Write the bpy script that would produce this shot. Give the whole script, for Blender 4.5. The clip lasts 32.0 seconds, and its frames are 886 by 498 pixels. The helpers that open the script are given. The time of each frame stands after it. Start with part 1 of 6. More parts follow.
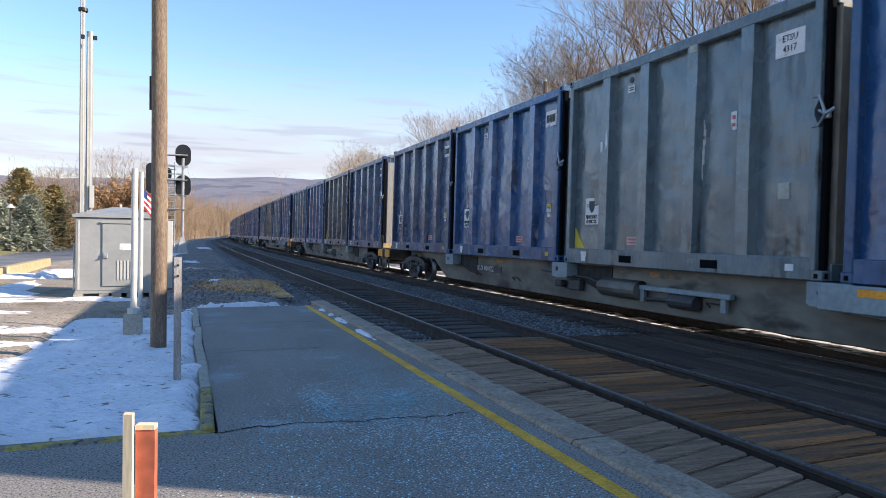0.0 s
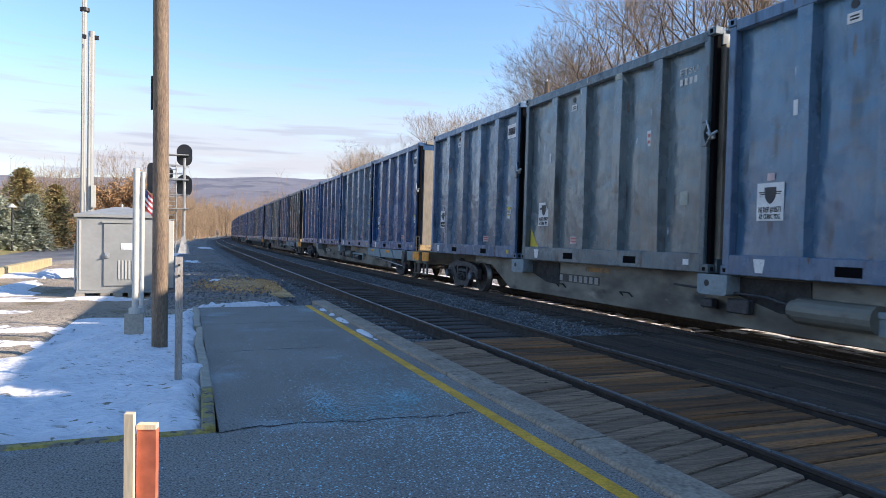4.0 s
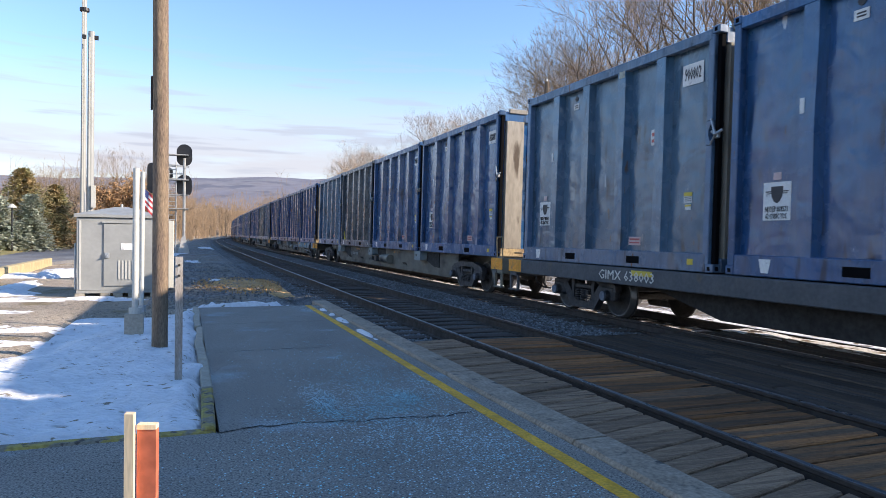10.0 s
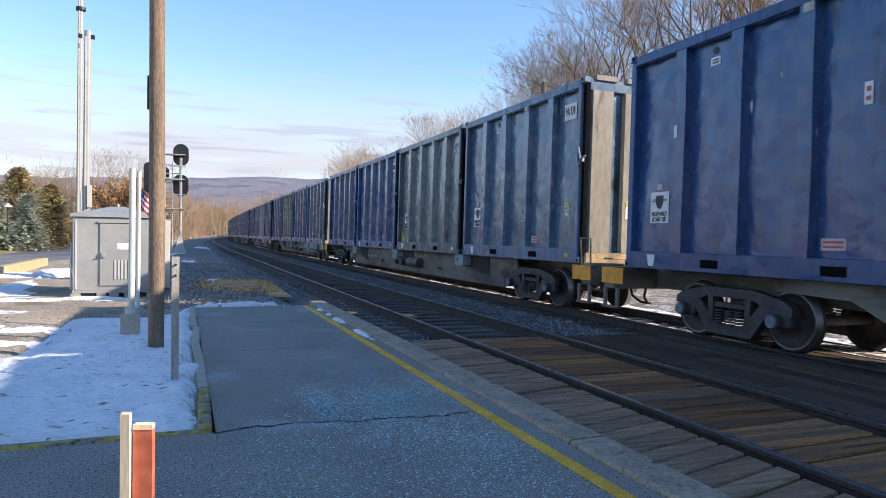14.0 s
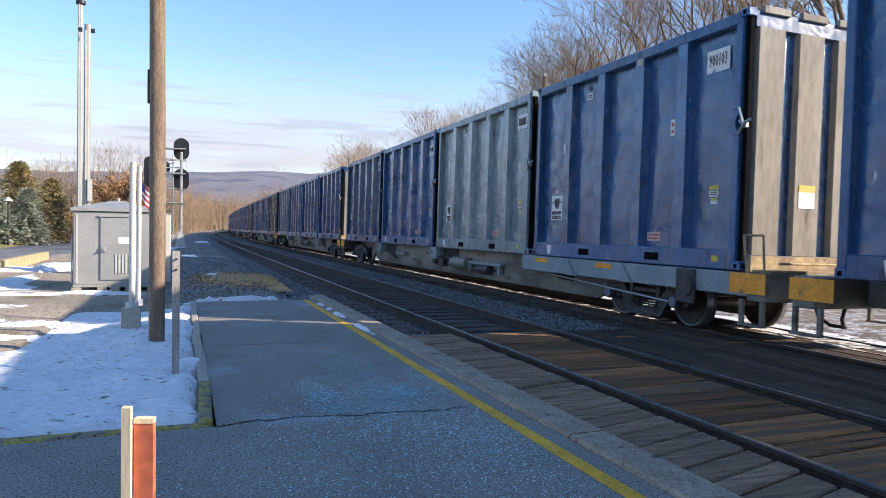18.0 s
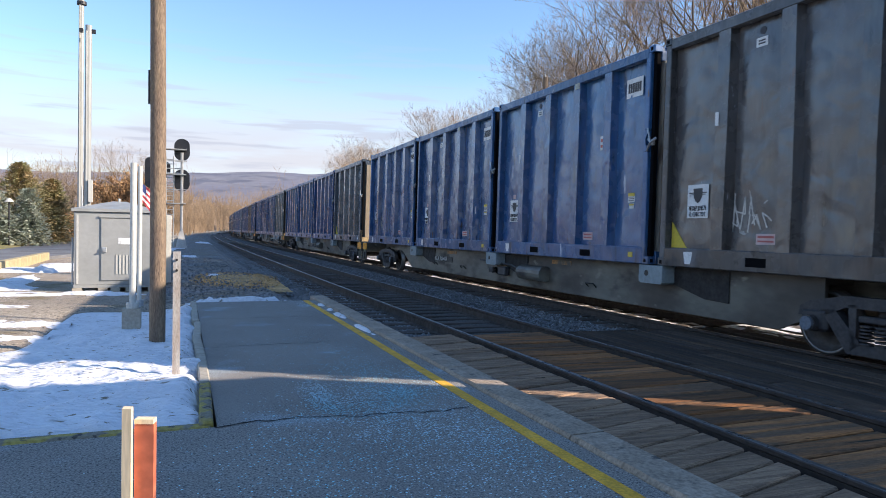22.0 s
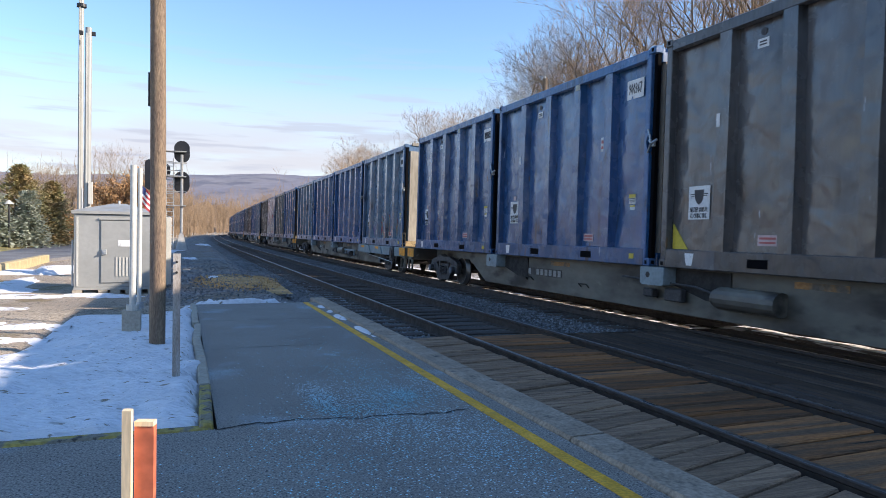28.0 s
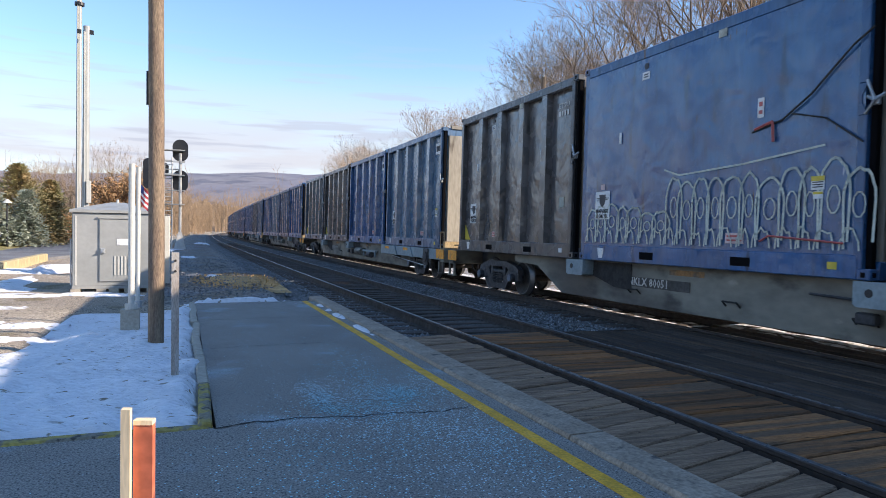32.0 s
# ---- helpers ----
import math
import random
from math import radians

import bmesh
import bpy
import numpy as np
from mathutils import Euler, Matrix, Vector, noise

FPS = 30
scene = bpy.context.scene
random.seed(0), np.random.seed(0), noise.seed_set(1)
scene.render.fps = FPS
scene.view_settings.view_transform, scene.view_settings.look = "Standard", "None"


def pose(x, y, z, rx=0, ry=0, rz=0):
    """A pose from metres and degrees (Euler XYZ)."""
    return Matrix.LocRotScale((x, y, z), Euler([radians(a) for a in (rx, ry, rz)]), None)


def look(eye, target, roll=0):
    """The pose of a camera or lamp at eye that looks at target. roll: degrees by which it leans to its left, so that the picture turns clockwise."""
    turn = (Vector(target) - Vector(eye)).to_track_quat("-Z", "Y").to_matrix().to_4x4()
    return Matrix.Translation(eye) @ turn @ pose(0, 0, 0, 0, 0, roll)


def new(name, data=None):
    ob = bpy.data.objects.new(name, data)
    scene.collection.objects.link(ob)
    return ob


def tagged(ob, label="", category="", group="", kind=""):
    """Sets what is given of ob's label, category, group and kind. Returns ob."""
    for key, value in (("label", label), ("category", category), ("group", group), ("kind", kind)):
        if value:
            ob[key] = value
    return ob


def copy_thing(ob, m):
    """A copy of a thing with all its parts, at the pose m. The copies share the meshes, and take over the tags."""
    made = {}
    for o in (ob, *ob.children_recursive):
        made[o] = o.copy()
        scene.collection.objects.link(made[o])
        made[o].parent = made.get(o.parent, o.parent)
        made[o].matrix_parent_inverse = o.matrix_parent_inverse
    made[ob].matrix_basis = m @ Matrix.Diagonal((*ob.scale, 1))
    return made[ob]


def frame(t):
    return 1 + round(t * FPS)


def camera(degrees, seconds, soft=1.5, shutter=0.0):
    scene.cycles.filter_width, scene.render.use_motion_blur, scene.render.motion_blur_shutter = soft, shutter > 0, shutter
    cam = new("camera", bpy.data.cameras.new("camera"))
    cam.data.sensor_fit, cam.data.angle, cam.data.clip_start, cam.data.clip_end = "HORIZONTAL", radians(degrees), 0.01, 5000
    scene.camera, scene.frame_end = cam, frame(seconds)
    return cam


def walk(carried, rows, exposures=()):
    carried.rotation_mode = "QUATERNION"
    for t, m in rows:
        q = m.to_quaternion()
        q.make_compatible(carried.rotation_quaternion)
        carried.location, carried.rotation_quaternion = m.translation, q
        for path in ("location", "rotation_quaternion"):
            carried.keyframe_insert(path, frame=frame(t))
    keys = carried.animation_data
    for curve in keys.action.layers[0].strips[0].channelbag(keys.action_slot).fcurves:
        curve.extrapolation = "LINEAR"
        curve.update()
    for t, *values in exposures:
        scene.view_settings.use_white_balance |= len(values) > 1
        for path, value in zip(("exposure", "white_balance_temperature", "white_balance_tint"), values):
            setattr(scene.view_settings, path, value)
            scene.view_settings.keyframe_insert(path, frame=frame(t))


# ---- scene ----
EYE = (0.0, 0.0, 1.423)
cam = camera(66.26, 32.0, soft=0.5, shutter=0.04)


def aim(yaw, tilt, lean):
    """Camera pose at EYE: yaw to the right of the track's heading, tilt downwards, lean, in degrees."""
    a, b, c = radians(yaw), radians(tilt), radians(lean)
    f = Vector((math.sin(a) * math.cos(b), math.cos(a) * math.cos(b), -math.sin(b)))
    r = Vector((math.cos(a), -math.sin(a), 0))
    u = r.cross(f)
    r2 = r * math.cos(c) + u * math.sin(c)
    u2 = u * math.cos(c) - r * math.sin(c)
    m = Matrix((r2, u2, -f)).transposed().to_4x4()
    m.translation = EYE
    return m


AIMS = [
    (0, 20.827, 0.985, 0.819),
    (0.5, 20.830, 0.989, 0.814),
    (1, 20.810, 0.992, 0.830),
    (1.5, 20.771, 0.993, 0.837),
    (2, 20.736, 0.993, 0.824),
    (2.5, 20.705, 0.990, 0.816),
    (3, 20.702, 0.987, 0.839),
    (3.5, 20.743, 0.982, 0.876),
    (5.5, 20.681, 0.993, 0.840),
    (6, 20.682, 0.990, 0.847),
    (6.5, 20.683, 0.979, 0.869),
    (7, 20.683, 0.956, 0.876),
    (7.5, 20.682, 0.941, 0.867),
    (8, 20.700, 0.958, 0.869),
    (8.5, 20.734, 0.984, 0.857),
    (9, 20.751, 0.993, 0.839),
    (9.5, 20.751, 0.995, 0.835),
    (10, 20.733, 0.995, 0.835),
    (10.5, 20.702, 0.988, 0.809),
    (11, 20.694, 0.972, 0.725),
    (11.2, 20.694, 0.972, 0.725),
    (11.3, 20.860, 0.750, 0.600),
    (11.5, 20.886, 0.733, 0.520),
    (12, 20.916, 0.700, 0.648),
    (12.5, 20.946, 0.708, 0.733),
    (13, 20.968, 0.787, 0.808),
    (13.5, 20.980, 0.896, 0.844),
    (14, 20.997, 0.991, 0.882),
    (14.5, 21.018, 1.086, 0.963),
    (16.5, 20.970, 1.356, 0.856),
    (17, 20.960, 1.384, 0.909),
    (17.5, 20.964, 1.421, 0.923),
    (18, 20.960, 1.444, 0.961),
    (18.5, 20.955, 1.464, 0.957),
    (19, 20.963, 1.488, 0.900),
    (19.5, 20.966, 1.483, 0.900),
    (20, 20.965, 1.447, 0.937),
    (20.5, 20.966, 1.418, 0.946),
    (21, 20.966, 1.404, 0.954),
    (21.5, 20.949, 1.392, 0.972),
    (22, 20.914, 1.384, 0.980),
    (22.5, 20.896, 1.387, 0.982),
    (23, 20.897, 1.391, 0.981),
    (23.5, 20.909, 1.385, 0.982),
    (24, 20.936, 1.365, 1.000),
    (24.5, 20.953, 1.331, 1.009),
    (25, 20.964, 1.299, 0.955),
    (25.5, 20.977, 1.281, 0.870),
    (27.5, 20.899, 1.283, 0.861),
    (28, 20.915, 1.238, 0.907),
    (28.5, 20.953, 1.207, 0.886),
    (29, 20.978, 1.192, 0.885),
    (29.5, 21.004, 1.201, 0.879),
    (30, 21.032, 1.215, 0.888),
    (30.5, 21.041, 1.238, 0.916),
    (31, 21.040, 1.273, 0.883),
    (31.5, 21.035, 1.307, 0.848),
    (32, 21.022, 1.362, 0.849),
]
walk(cam, [(t, aim(*a)) for t, *a in AIMS], [(0, 1.09, 6650, 15), (32, 1.09, 6650, 15)])

# ---- light ----
SUN_TO = Vector((0.87, -0.49, 0.0)).normalized()
SUN_EL = radians(24.0)
world = bpy.data.worlds.new("sky")
scene.world = world
world.use_nodes = True
wn, wl = world.node_tree.nodes, world.node_tree.links
sky = wn.new("ShaderNodeTexSky")
sky.sky_type = "NISHITA"
sky.sun_disc = False
sky.sun_elevation = SUN_EL
sky.sun_rotation = math.atan2(SUN_TO.x, SUN_TO.y)
sky.air_density, sky.dust_density, sky.ozone_density = 1.0, 0.0, 2.5
SKY_STRENGTH = 0.15


def sky_clouds():
    """Thin cloud bands low over the horizon and a few wisps, mixed over the sky colour."""
    tc = wn.new("ShaderNodeTexCoord")
    sep = wn.new("ShaderNodeSeparateXYZ")
    wl.new(tc.outputs["Generated"], sep.inputs[0])
    band = wn.new("ShaderNodeMapRange")
    band.interpolation_type = "SMOOTHSTEP"
    band.inputs[1].default_value, band.inputs[2].default_value = 0.25, 0.10
    band.inputs[3].default_value, band.inputs[4].default_value = 0.0, 0.86
    wl.new(sep.outputs[2], band.inputs[0])
    mp = wn.new("ShaderNodeMapping")
    mp.inputs["Scale"].default_value = (2.2, 2.2, 16.0)
    wl.new(tc.outputs["Generated"], mp.inputs[0])
    nz = wn.new("ShaderNodeTexNoise")
    nz.inputs["Scale"].default_value, nz.inputs["Detail"].default_value = 2.2, 6
    wl.new(mp.outputs[0], nz.inputs["Vector"])
    wisp = wn.new("ShaderNodeMapRange")
    wisp.interpolation_type = "SMOOTHSTEP"
    wisp.inputs[1].default_value, wisp.inputs[2].default_value = 0.36, 0.62
    wl.new(nz.outputs[0], wisp.inputs[0])
    fac = wn.new("ShaderNodeMath")
    fac.operation = "MULTIPLY"
    wl.new(band.outputs[0], fac.inputs[0])
    add = wn.new("ShaderNodeMath")
    add.operation = "MULTIPLY_ADD"
    add.inputs[1].default_value, add.inputs[2].default_value = 0.35, 0.75
    wl.new(wisp.outputs[0], add.inputs[0])
    wl.new(add.outputs[0], fac.inputs[1])
    mix = wn.new("ShaderNodeMix")
    mix.data_type = "RGBA"
    wl.new(fac.outputs[0], mix.inputs[0])
    hue = wn.new("ShaderNodeHueSaturation")
    hue.inputs["Saturation"].default_value, hue.inputs["Value"].default_value = 1.10, 0.88
    wl.new(sky.outputs[0], hue.inputs["Color"])
    wl.new(hue.outputs[0], mix.inputs[6])
    mix.inputs[7].default_value = (2.4, 2.5, 2.75, 1)
    # greyer streaks near the horizon
    mp2 = wn.new("ShaderNodeMapping")
    mp2.inputs["Scale"].default_value = (3.2, 3.2, 46.0)
    wl.new(tc.outputs["Generated"], mp2.inputs[0])
    nz2 = wn.new("ShaderNodeTexNoise")
    nz2.inputs["Scale"].default_value, nz2.inputs["Detail"].default_value = 1.7, 4
    wl.new(mp2.outputs[0], nz2.inputs["Vector"])
    st = wn.new("ShaderNodeMapRange")
    st.interpolation_type = "SMOOTHSTEP"
    st.inputs[1].default_value, st.inputs[2].default_value = 0.54, 0.66
    st.inputs[4].default_value = 0.75
    wl.new(nz2.outputs[0], st.inputs[0])
    mix2 = wn.new("ShaderNodeMix")
    mix2.data_type = "RGBA"
    wl.new(st.outputs[0], mix2.inputs[0])
    wl.new(mix.outputs[2], mix2.inputs[6])
    mix2.inputs[7].default_value = (1.9, 2.1, 2.5, 1)
    low = wn.new("ShaderNodeMix")
    low.data_type = "RGBA"
    lf = wn.new("ShaderNodeMapRange")
    lf.interpolation_type = "SMOOTHSTEP"
    lf.inputs[1].default_value, lf.inputs[2].default_value = 0.30, 0.10
    wl.new(sep.outputs[2], lf.inputs[0])
    wl.new(lf.outputs[0], low.inputs[0])
    wl.new(mix.outputs[2], low.inputs[6])
    wl.new(mix2.outputs[2], low.inputs[7])
    return low.outputs[2]


bg = wn["Background"]
wl.new(sky_clouds(), bg.inputs[0])
bg.inputs[1].default_value = SKY_STRENGTH

sun_data = bpy.data.lights.new("sun", "SUN")
sun_data.energy, sun_data.angle, sun_data.color = 4.4, radians(0.53), (1.0, 0.90, 0.76)
sun = new("sun", sun_data)
sun.matrix_world = look((0, 0, 0), (-SUN_TO.x * math.cos(SUN_EL), -SUN_TO.y * math.cos(SUN_EL), -math.sin(SUN_EL)))
sun.location = (60, -30, 60)

# ---- materials ----


def mat(name, base, rough=0.6, metal=0.0, vary=0.15, scale=3.0, fine=60.0, bump=0.0, tint=None, spots=None, stretch=(1, 1, 1), rand=0.0, spec=0.5, coords="Object", bump_scale=None, random_socket="Random"):
    """A node material. base and tint: colours mixed by a broad noise; fine grain changes the value by vary;
    spots: (colour, threshold, scale, softness) patches; rand: value change from piece to piece."""
    m = bpy.data.materials.new(name)
    m.use_nodes = True
    n, l = m.node_tree.nodes, m.node_tree.links
    b = n["Principled BSDF"]
    b.inputs["Roughness"].default_value, b.inputs["Metallic"].default_value = rough, metal
    b.inputs["Specular IOR Level"].default_value = spec
    tc = n.new("ShaderNodeTexCoord")
    mp = n.new("ShaderNodeMapping")
    mp.inputs["Scale"].default_value = stretch
    l.new(tc.outputs[coords], mp.inputs[0])
    info = n.new("ShaderNodeObjectInfo")
    if rand:
        off = n.new("ShaderNodeVectorMath")
        off.operation = "MULTIPLY_ADD"
        off.inputs[1].default_value = (57, 31, 83)
        l.new(info.outputs["Random"], off.inputs[0])
        l.new(mp.outputs[0], off.inputs[2])
        vec = off.outputs[0]
    else:
        vec = mp.outputs[0]

    def nz(sc, detail=4.0):
        q = n.new("ShaderNodeTexNoise")
        q.inputs["Scale"].default_value, q.inputs["Detail"].default_value = sc, detail
        l.new(vec, q.inputs["Vector"])
        return q.outputs[0]

    def ramp(x, lo, hi, a=0.0, c=1.0):
        q = n.new("ShaderNodeMapRange")
        q.interpolation_type = "SMOOTHSTEP"
        for i, v in enumerate((lo, hi, a, c)):
            q.inputs[i + 1].default_value = v
        l.new(x, q.inputs[0])
        return q.outputs[0]

    def mix(f, a, c):
        q = n.new("ShaderNodeMix")
        q.data_type = "RGBA"
        l.new(f, q.inputs[0])
        for s, v in ((q.inputs[6], a), (q.inputs[7], c)):
            if isinstance(v, tuple):
                s.default_value = (*v, 1)
            else:
                l.new(v, s)
        return q.outputs[2]

    col = mix(ramp(nz(scale), 0.35, 0.65), base, tint or tuple(c * (1 - vary) for c in base))
    for sc, th, ss, soft in spots or ():
        col = mix(ramp(nz(ss, 7.0), th, th + soft), col, sc)
    fv = nz(fine, 3.0)
    hsv = n.new("ShaderNodeHueSaturation")
    val = ramp(fv, 0.25, 0.75, 1 - vary, 1 + vary)
    if rand:
        rr = ramp(info.outputs["Random"], 0.0, 1.0, 1 - rand, 1 + rand)
        q = n.new("ShaderNodeMath")
        q.operation = "MULTIPLY"
        l.new(val, q.inputs[0])
        l.new(rr, q.inputs[1])
        val = q.outputs[0]
    l.new(val, hsv.inputs["Value"])
    l.new(col, hsv.inputs["Color"])
    l.new(hsv.outputs[0], b.inputs["Base Color"])
    if bump:
        bp = n.new("ShaderNodeBump")
        bp.inputs["Strength"].default_value, bp.inputs["Distance"].default_value = 1.0, bump
        l.new(nz(bump_scale, 5.0) if bump_scale else fv, bp.inputs["Height"])
        l.new(bp.outputs[0], b.inputs["Normal"])
    rg = ramp(nz(scale * 2.3), 0.3, 0.7, max(0.05, rough - 0.12), min(1.0, rough + 0.12))
    l.new(rg, b.inputs["Roughness"])
    return m


SNOW = (0.79, 0.79, 0.81)
M = {}
M["asphalt"] = mat("asphalt", (0.225, 0.205, 0.18), 0.92, vary=0.55, scale=0.7, fine=75, bump=0.004, tint=(0.26, 0.24, 0.21), spots=[((0.29, 0.33, 0.34), 0.56, 1.1, 0.14), ((0.07, 0.07, 0.07), 0.58, 48, 0.06), ((0.38, 0.39, 0.40), 0.66, 62, 0.04)])
M["ground"] = mat("gravel_ground", (0.42, 0.35, 0.265), 0.95, vary=0.5, scale=0.25, fine=45, bump=0.04, tint=(0.31, 0.255, 0.195), spots=[((0.22, 0.17, 0.09), 0.57, 0.5, 0.1), ((0.10, 0.085, 0.07), 0.58, 16, 0.06), ((0.52, 0.48, 0.42), 0.64, 22, 0.05)])
M["ballast"] = mat("ballast_stone", (0.15, 0.152, 0.155), 0.9, vary=0.6, scale=2.0, fine=22, bump=0.05, tint=(0.075, 0.07, 0.065))
M["shoulder"] = mat("blue_grey_gravel", (0.20, 0.20, 0.205), 0.9, vary=0.6, scale=0.5, fine=14, bump=0.05, tint=(0.20, 0.165, 0.125), spots=[((0.07, 0.065, 0.06), 0.57, 9, 0.07), ((0.33, 0.31, 0.29), 0.63, 13, 0.05)])
M["stone"] = mat("loose_grey_stone", (0.23, 0.245, 0.255), 0.9, vary=0.4, scale=9.0, fine=30, tint=(0.10, 0.10, 0.10))
M["trackbed"] = mat("dark_track_ballast", (0.085, 0.078, 0.072), 0.95, vary=0.6, scale=2.0, fine=20, bump=0.05, tint=(0.085, 0.08, 0.075))
M["snow"] = mat("snow", SNOW, 0.7, vary=0.07, scale=2.0, fine=17, bump=0.05, stretch=(0.6, 1.3, 1), spots=[((0.30, 0.26, 0.20), 0.66, 5.0, 0.06), ((0.24, 0.20, 0.14), 0.63, 15, 0.06), ((0.20, 0.16, 0.11), 0.66, 1.3, 0.06)])
M["kerb"] = mat("worn_concrete", (0.37, 0.29, 0.215), 0.9, vary=0.3, scale=3, fine=40, bump=0.004, tint=(0.29, 0.225, 0.165), spots=[((0.09, 0.08, 0.07), 0.6, 7, 0.12)])
M["yellow_line"] = mat("worn_yellow_paint", (0.82, 0.43, 0.035), 0.8, vary=0.2, scale=5, fine=50, spots=[((0.12, 0.11, 0.08), 0.62, 14, 0.1)])
M["yellow_kerb"] = mat("worn_yellow_kerb_paint", (0.36, 0.28, 0.07), 0.85, vary=0.25, scale=6, fine=40, spots=[((0.20, 0.175, 0.13), 0.47, 7, 0.08), ((0.07, 0.06, 0.05), 0.60, 12, 0.06)])
M["timber"] = mat("weathered_crossing_timber", (0.36, 0.235, 0.15), 0.95, spec=0.2, vary=0.32, scale=2, fine=18, bump=0.010, tint=(0.23, 0.15, 0.10), stretch=(0.5, 11, 6), rand=0.14, spots=[((0.05, 0.04, 0.03), 0.66, 2.2, 0.05)])
M["timber_in"] = mat("rusty_crossing_timber", (0.38, 0.165, 0.065), 0.95, spec=0.2, vary=0.36, scale=1.2, fine=18, bump=0.010, tint=(0.15, 0.095, 0.06), stretch=(0.5, 9, 6), rand=0.3, spots=[((0.04, 0.032, 0.025), 0.66, 2.0, 0.05)])
M["tie"] = mat("dark_sleeper_timber", (0.080, 0.060, 0.048), 0.95, vary=0.3, scale=3, fine=20, stretch=(1, 6, 4), rand=0.2)
M["plank_dark"] = mat("dark_brown_crossing_plank", (0.105, 0.074, 0.052), 0.95, spec=0.12, vary=0.4, scale=1.5, fine=16, tint=(0.06, 0.05, 0.045), stretch=(9, 0.5, 6), rand=0.25, bump=0.006)
M["rail"] = mat("rusty_rail_steel", (0.045, 0.032, 0.026), 0.75, vary=0.25, scale=4, fine=40)
M["rail_top"] = mat("polished_rail_head", (0.24, 0.235, 0.23), 0.34, metal=0.9, vary=0.1, scale=4, fine=40)
M["pole"] = mat("weathered_pole_timber", (0.22, 0.16, 0.105), 0.9, vary=0.45, scale=2.5, fine=24, bump=0.008, tint=(0.17, 0.12, 0.085), stretch=(8, 8, 0.7))
M["white_pole"] = mat("white_painted_steel", (0.52, 0.51, 0.46), 0.5, vary=0.08, scale=3, fine=30)
M["grey_metal"] = mat("grey_painted_metal", (0.31, 0.315, 0.30), 0.42, vary=0.05, scale=1.5, fine=12, tint=(0.27, 0.275, 0.26))
M["galv"] = mat("galvanised_steel", (0.42, 0.44, 0.45), 0.45, metal=0.6, vary=0.12, scale=4, fine=40)
M["pale_steel"] = mat("weathered_pale_steel", (0.46, 0.45, 0.42), 0.6, vary=0.15, scale=3, fine=30)
M["black"] = mat("black_painted_metal", (0.018, 0.018, 0.02), 0.5, vary=0.2)
# near-black that paints the shade inside hollows and gaps
M["void"] = mat("unlit_hollow", (0.006, 0.006, 0.007), 0.95, vary=0.1, spec=0.05)
M["dark"] = mat("dark_grime_and_shade", (0.03, 0.028, 0.027), 0.85, vary=0.3, fine=20)
M["stake"] = mat("raw_pine", (0.88, 0.68, 0.43), 0.75, vary=0.12, scale=3, fine=20, stretch=(8, 8, 1))
M["red_stake"] = mat("faded_red_paint", (0.55, 0.145, 0.075), 0.8, vary=0.2, scale=5, fine=30, spots=[((0.25, 0.08, 0.05), 0.62, 18, 0.1)])
M["concrete"] = mat("pale_concrete", (0.40, 0.36, 0.29), 0.9, vary=0.15, scale=4, fine=30, bump=0.004)
M["bark"] = mat("tree_bark", (0.17, 0.13, 0.095), 0.95, vary=0.3, scale=3, fine=20, tint=(0.11, 0.085, 0.065), rand=0.15)
M["twig"] = mat("pale_brown_twig", (0.32, 0.225, 0.14), 0.9, vary=0.25, scale=0.6, fine=8, tint=(0.22, 0.155, 0.10), rand=0.2)
M["spruce"] = mat("blue_green_needles", (0.27, 0.31, 0.24), 0.9, vary=0.35, scale=1.2, fine=10, tint=(0.36, 0.38, 0.29))
M["pine"] = mat("olive_needles", (0.26, 0.25, 0.11), 0.9, vary=0.35, scale=1.2, fine=10, tint=(0.36, 0.265, 0.13))
M["grass"] = mat("winter_grass", (0.26, 0.23, 0.065), 0.95, vary=0.3, scale=0.4, fine=8, tint=(0.30, 0.235, 0.10), bump=0.02)
# whitish outer lawn, unseen, added to brighten reflections in the container sides
M["bright_outer_lawn"] = mat("thin_snow_on_grass", (0.66, 0.67, 0.68), 0.85, vary=0.15, scale=0.3, fine=6, tint=(0.56, 0.56, 0.54), spots=[((0.24, 0.22, 0.08), 0.56, 0.5, 0.08)])
# grass and straw tones raised so the colour carries the mound's sunlight
M["dry_grass"] = mat("sun_bright_dry_grass", (0.64, 0.38, 0.15), 0.95, vary=0.35, scale=1.5, fine=14, tint=(0.42, 0.25, 0.10), bump=0.03, spots=[((0.16, 0.14, 0.11), 0.60, 5.0, 0.14)])
M["straw"] = mat("sun_bright_straw", (0.70, 0.40, 0.15), 0.9, vary=0.3, scale=2, fine=10, tint=(0.42, 0.24, 0.10))
M["salt"] = mat("spilled_salt", (0.26, 0.66, 0.74), 0.8, vary=0.2, tint=(0.58, 0.74, 0.78), scale=0.9, fine=20)
M["road"] = mat("street_asphalt", (0.17, 0.17, 0.175), 0.9, vary=0.3, scale=0.4, fine=20)
M["white"] = mat("white_sticker", (0.72, 0.72, 0.70), 0.55, vary=0.08, fine=30, spots=[((0.45, 0.45, 0.46), 0.62, 9, 0.1)])
M["pale_label"] = mat("bleached_label", (0.42, 0.43, 0.36), 0.7, vary=0.2, fine=30)
M["ink"] = mat("black_print", (0.03, 0.03, 0.035), 0.6, vary=0.1)
M["dim_ink"] = mat("grimy_white_lettering", (0.30, 0.30, 0.28), 0.7, vary=0.2)
M["white_ink"] = mat("white_lettering", (0.62, 0.60, 0.55), 0.6, vary=0.1)
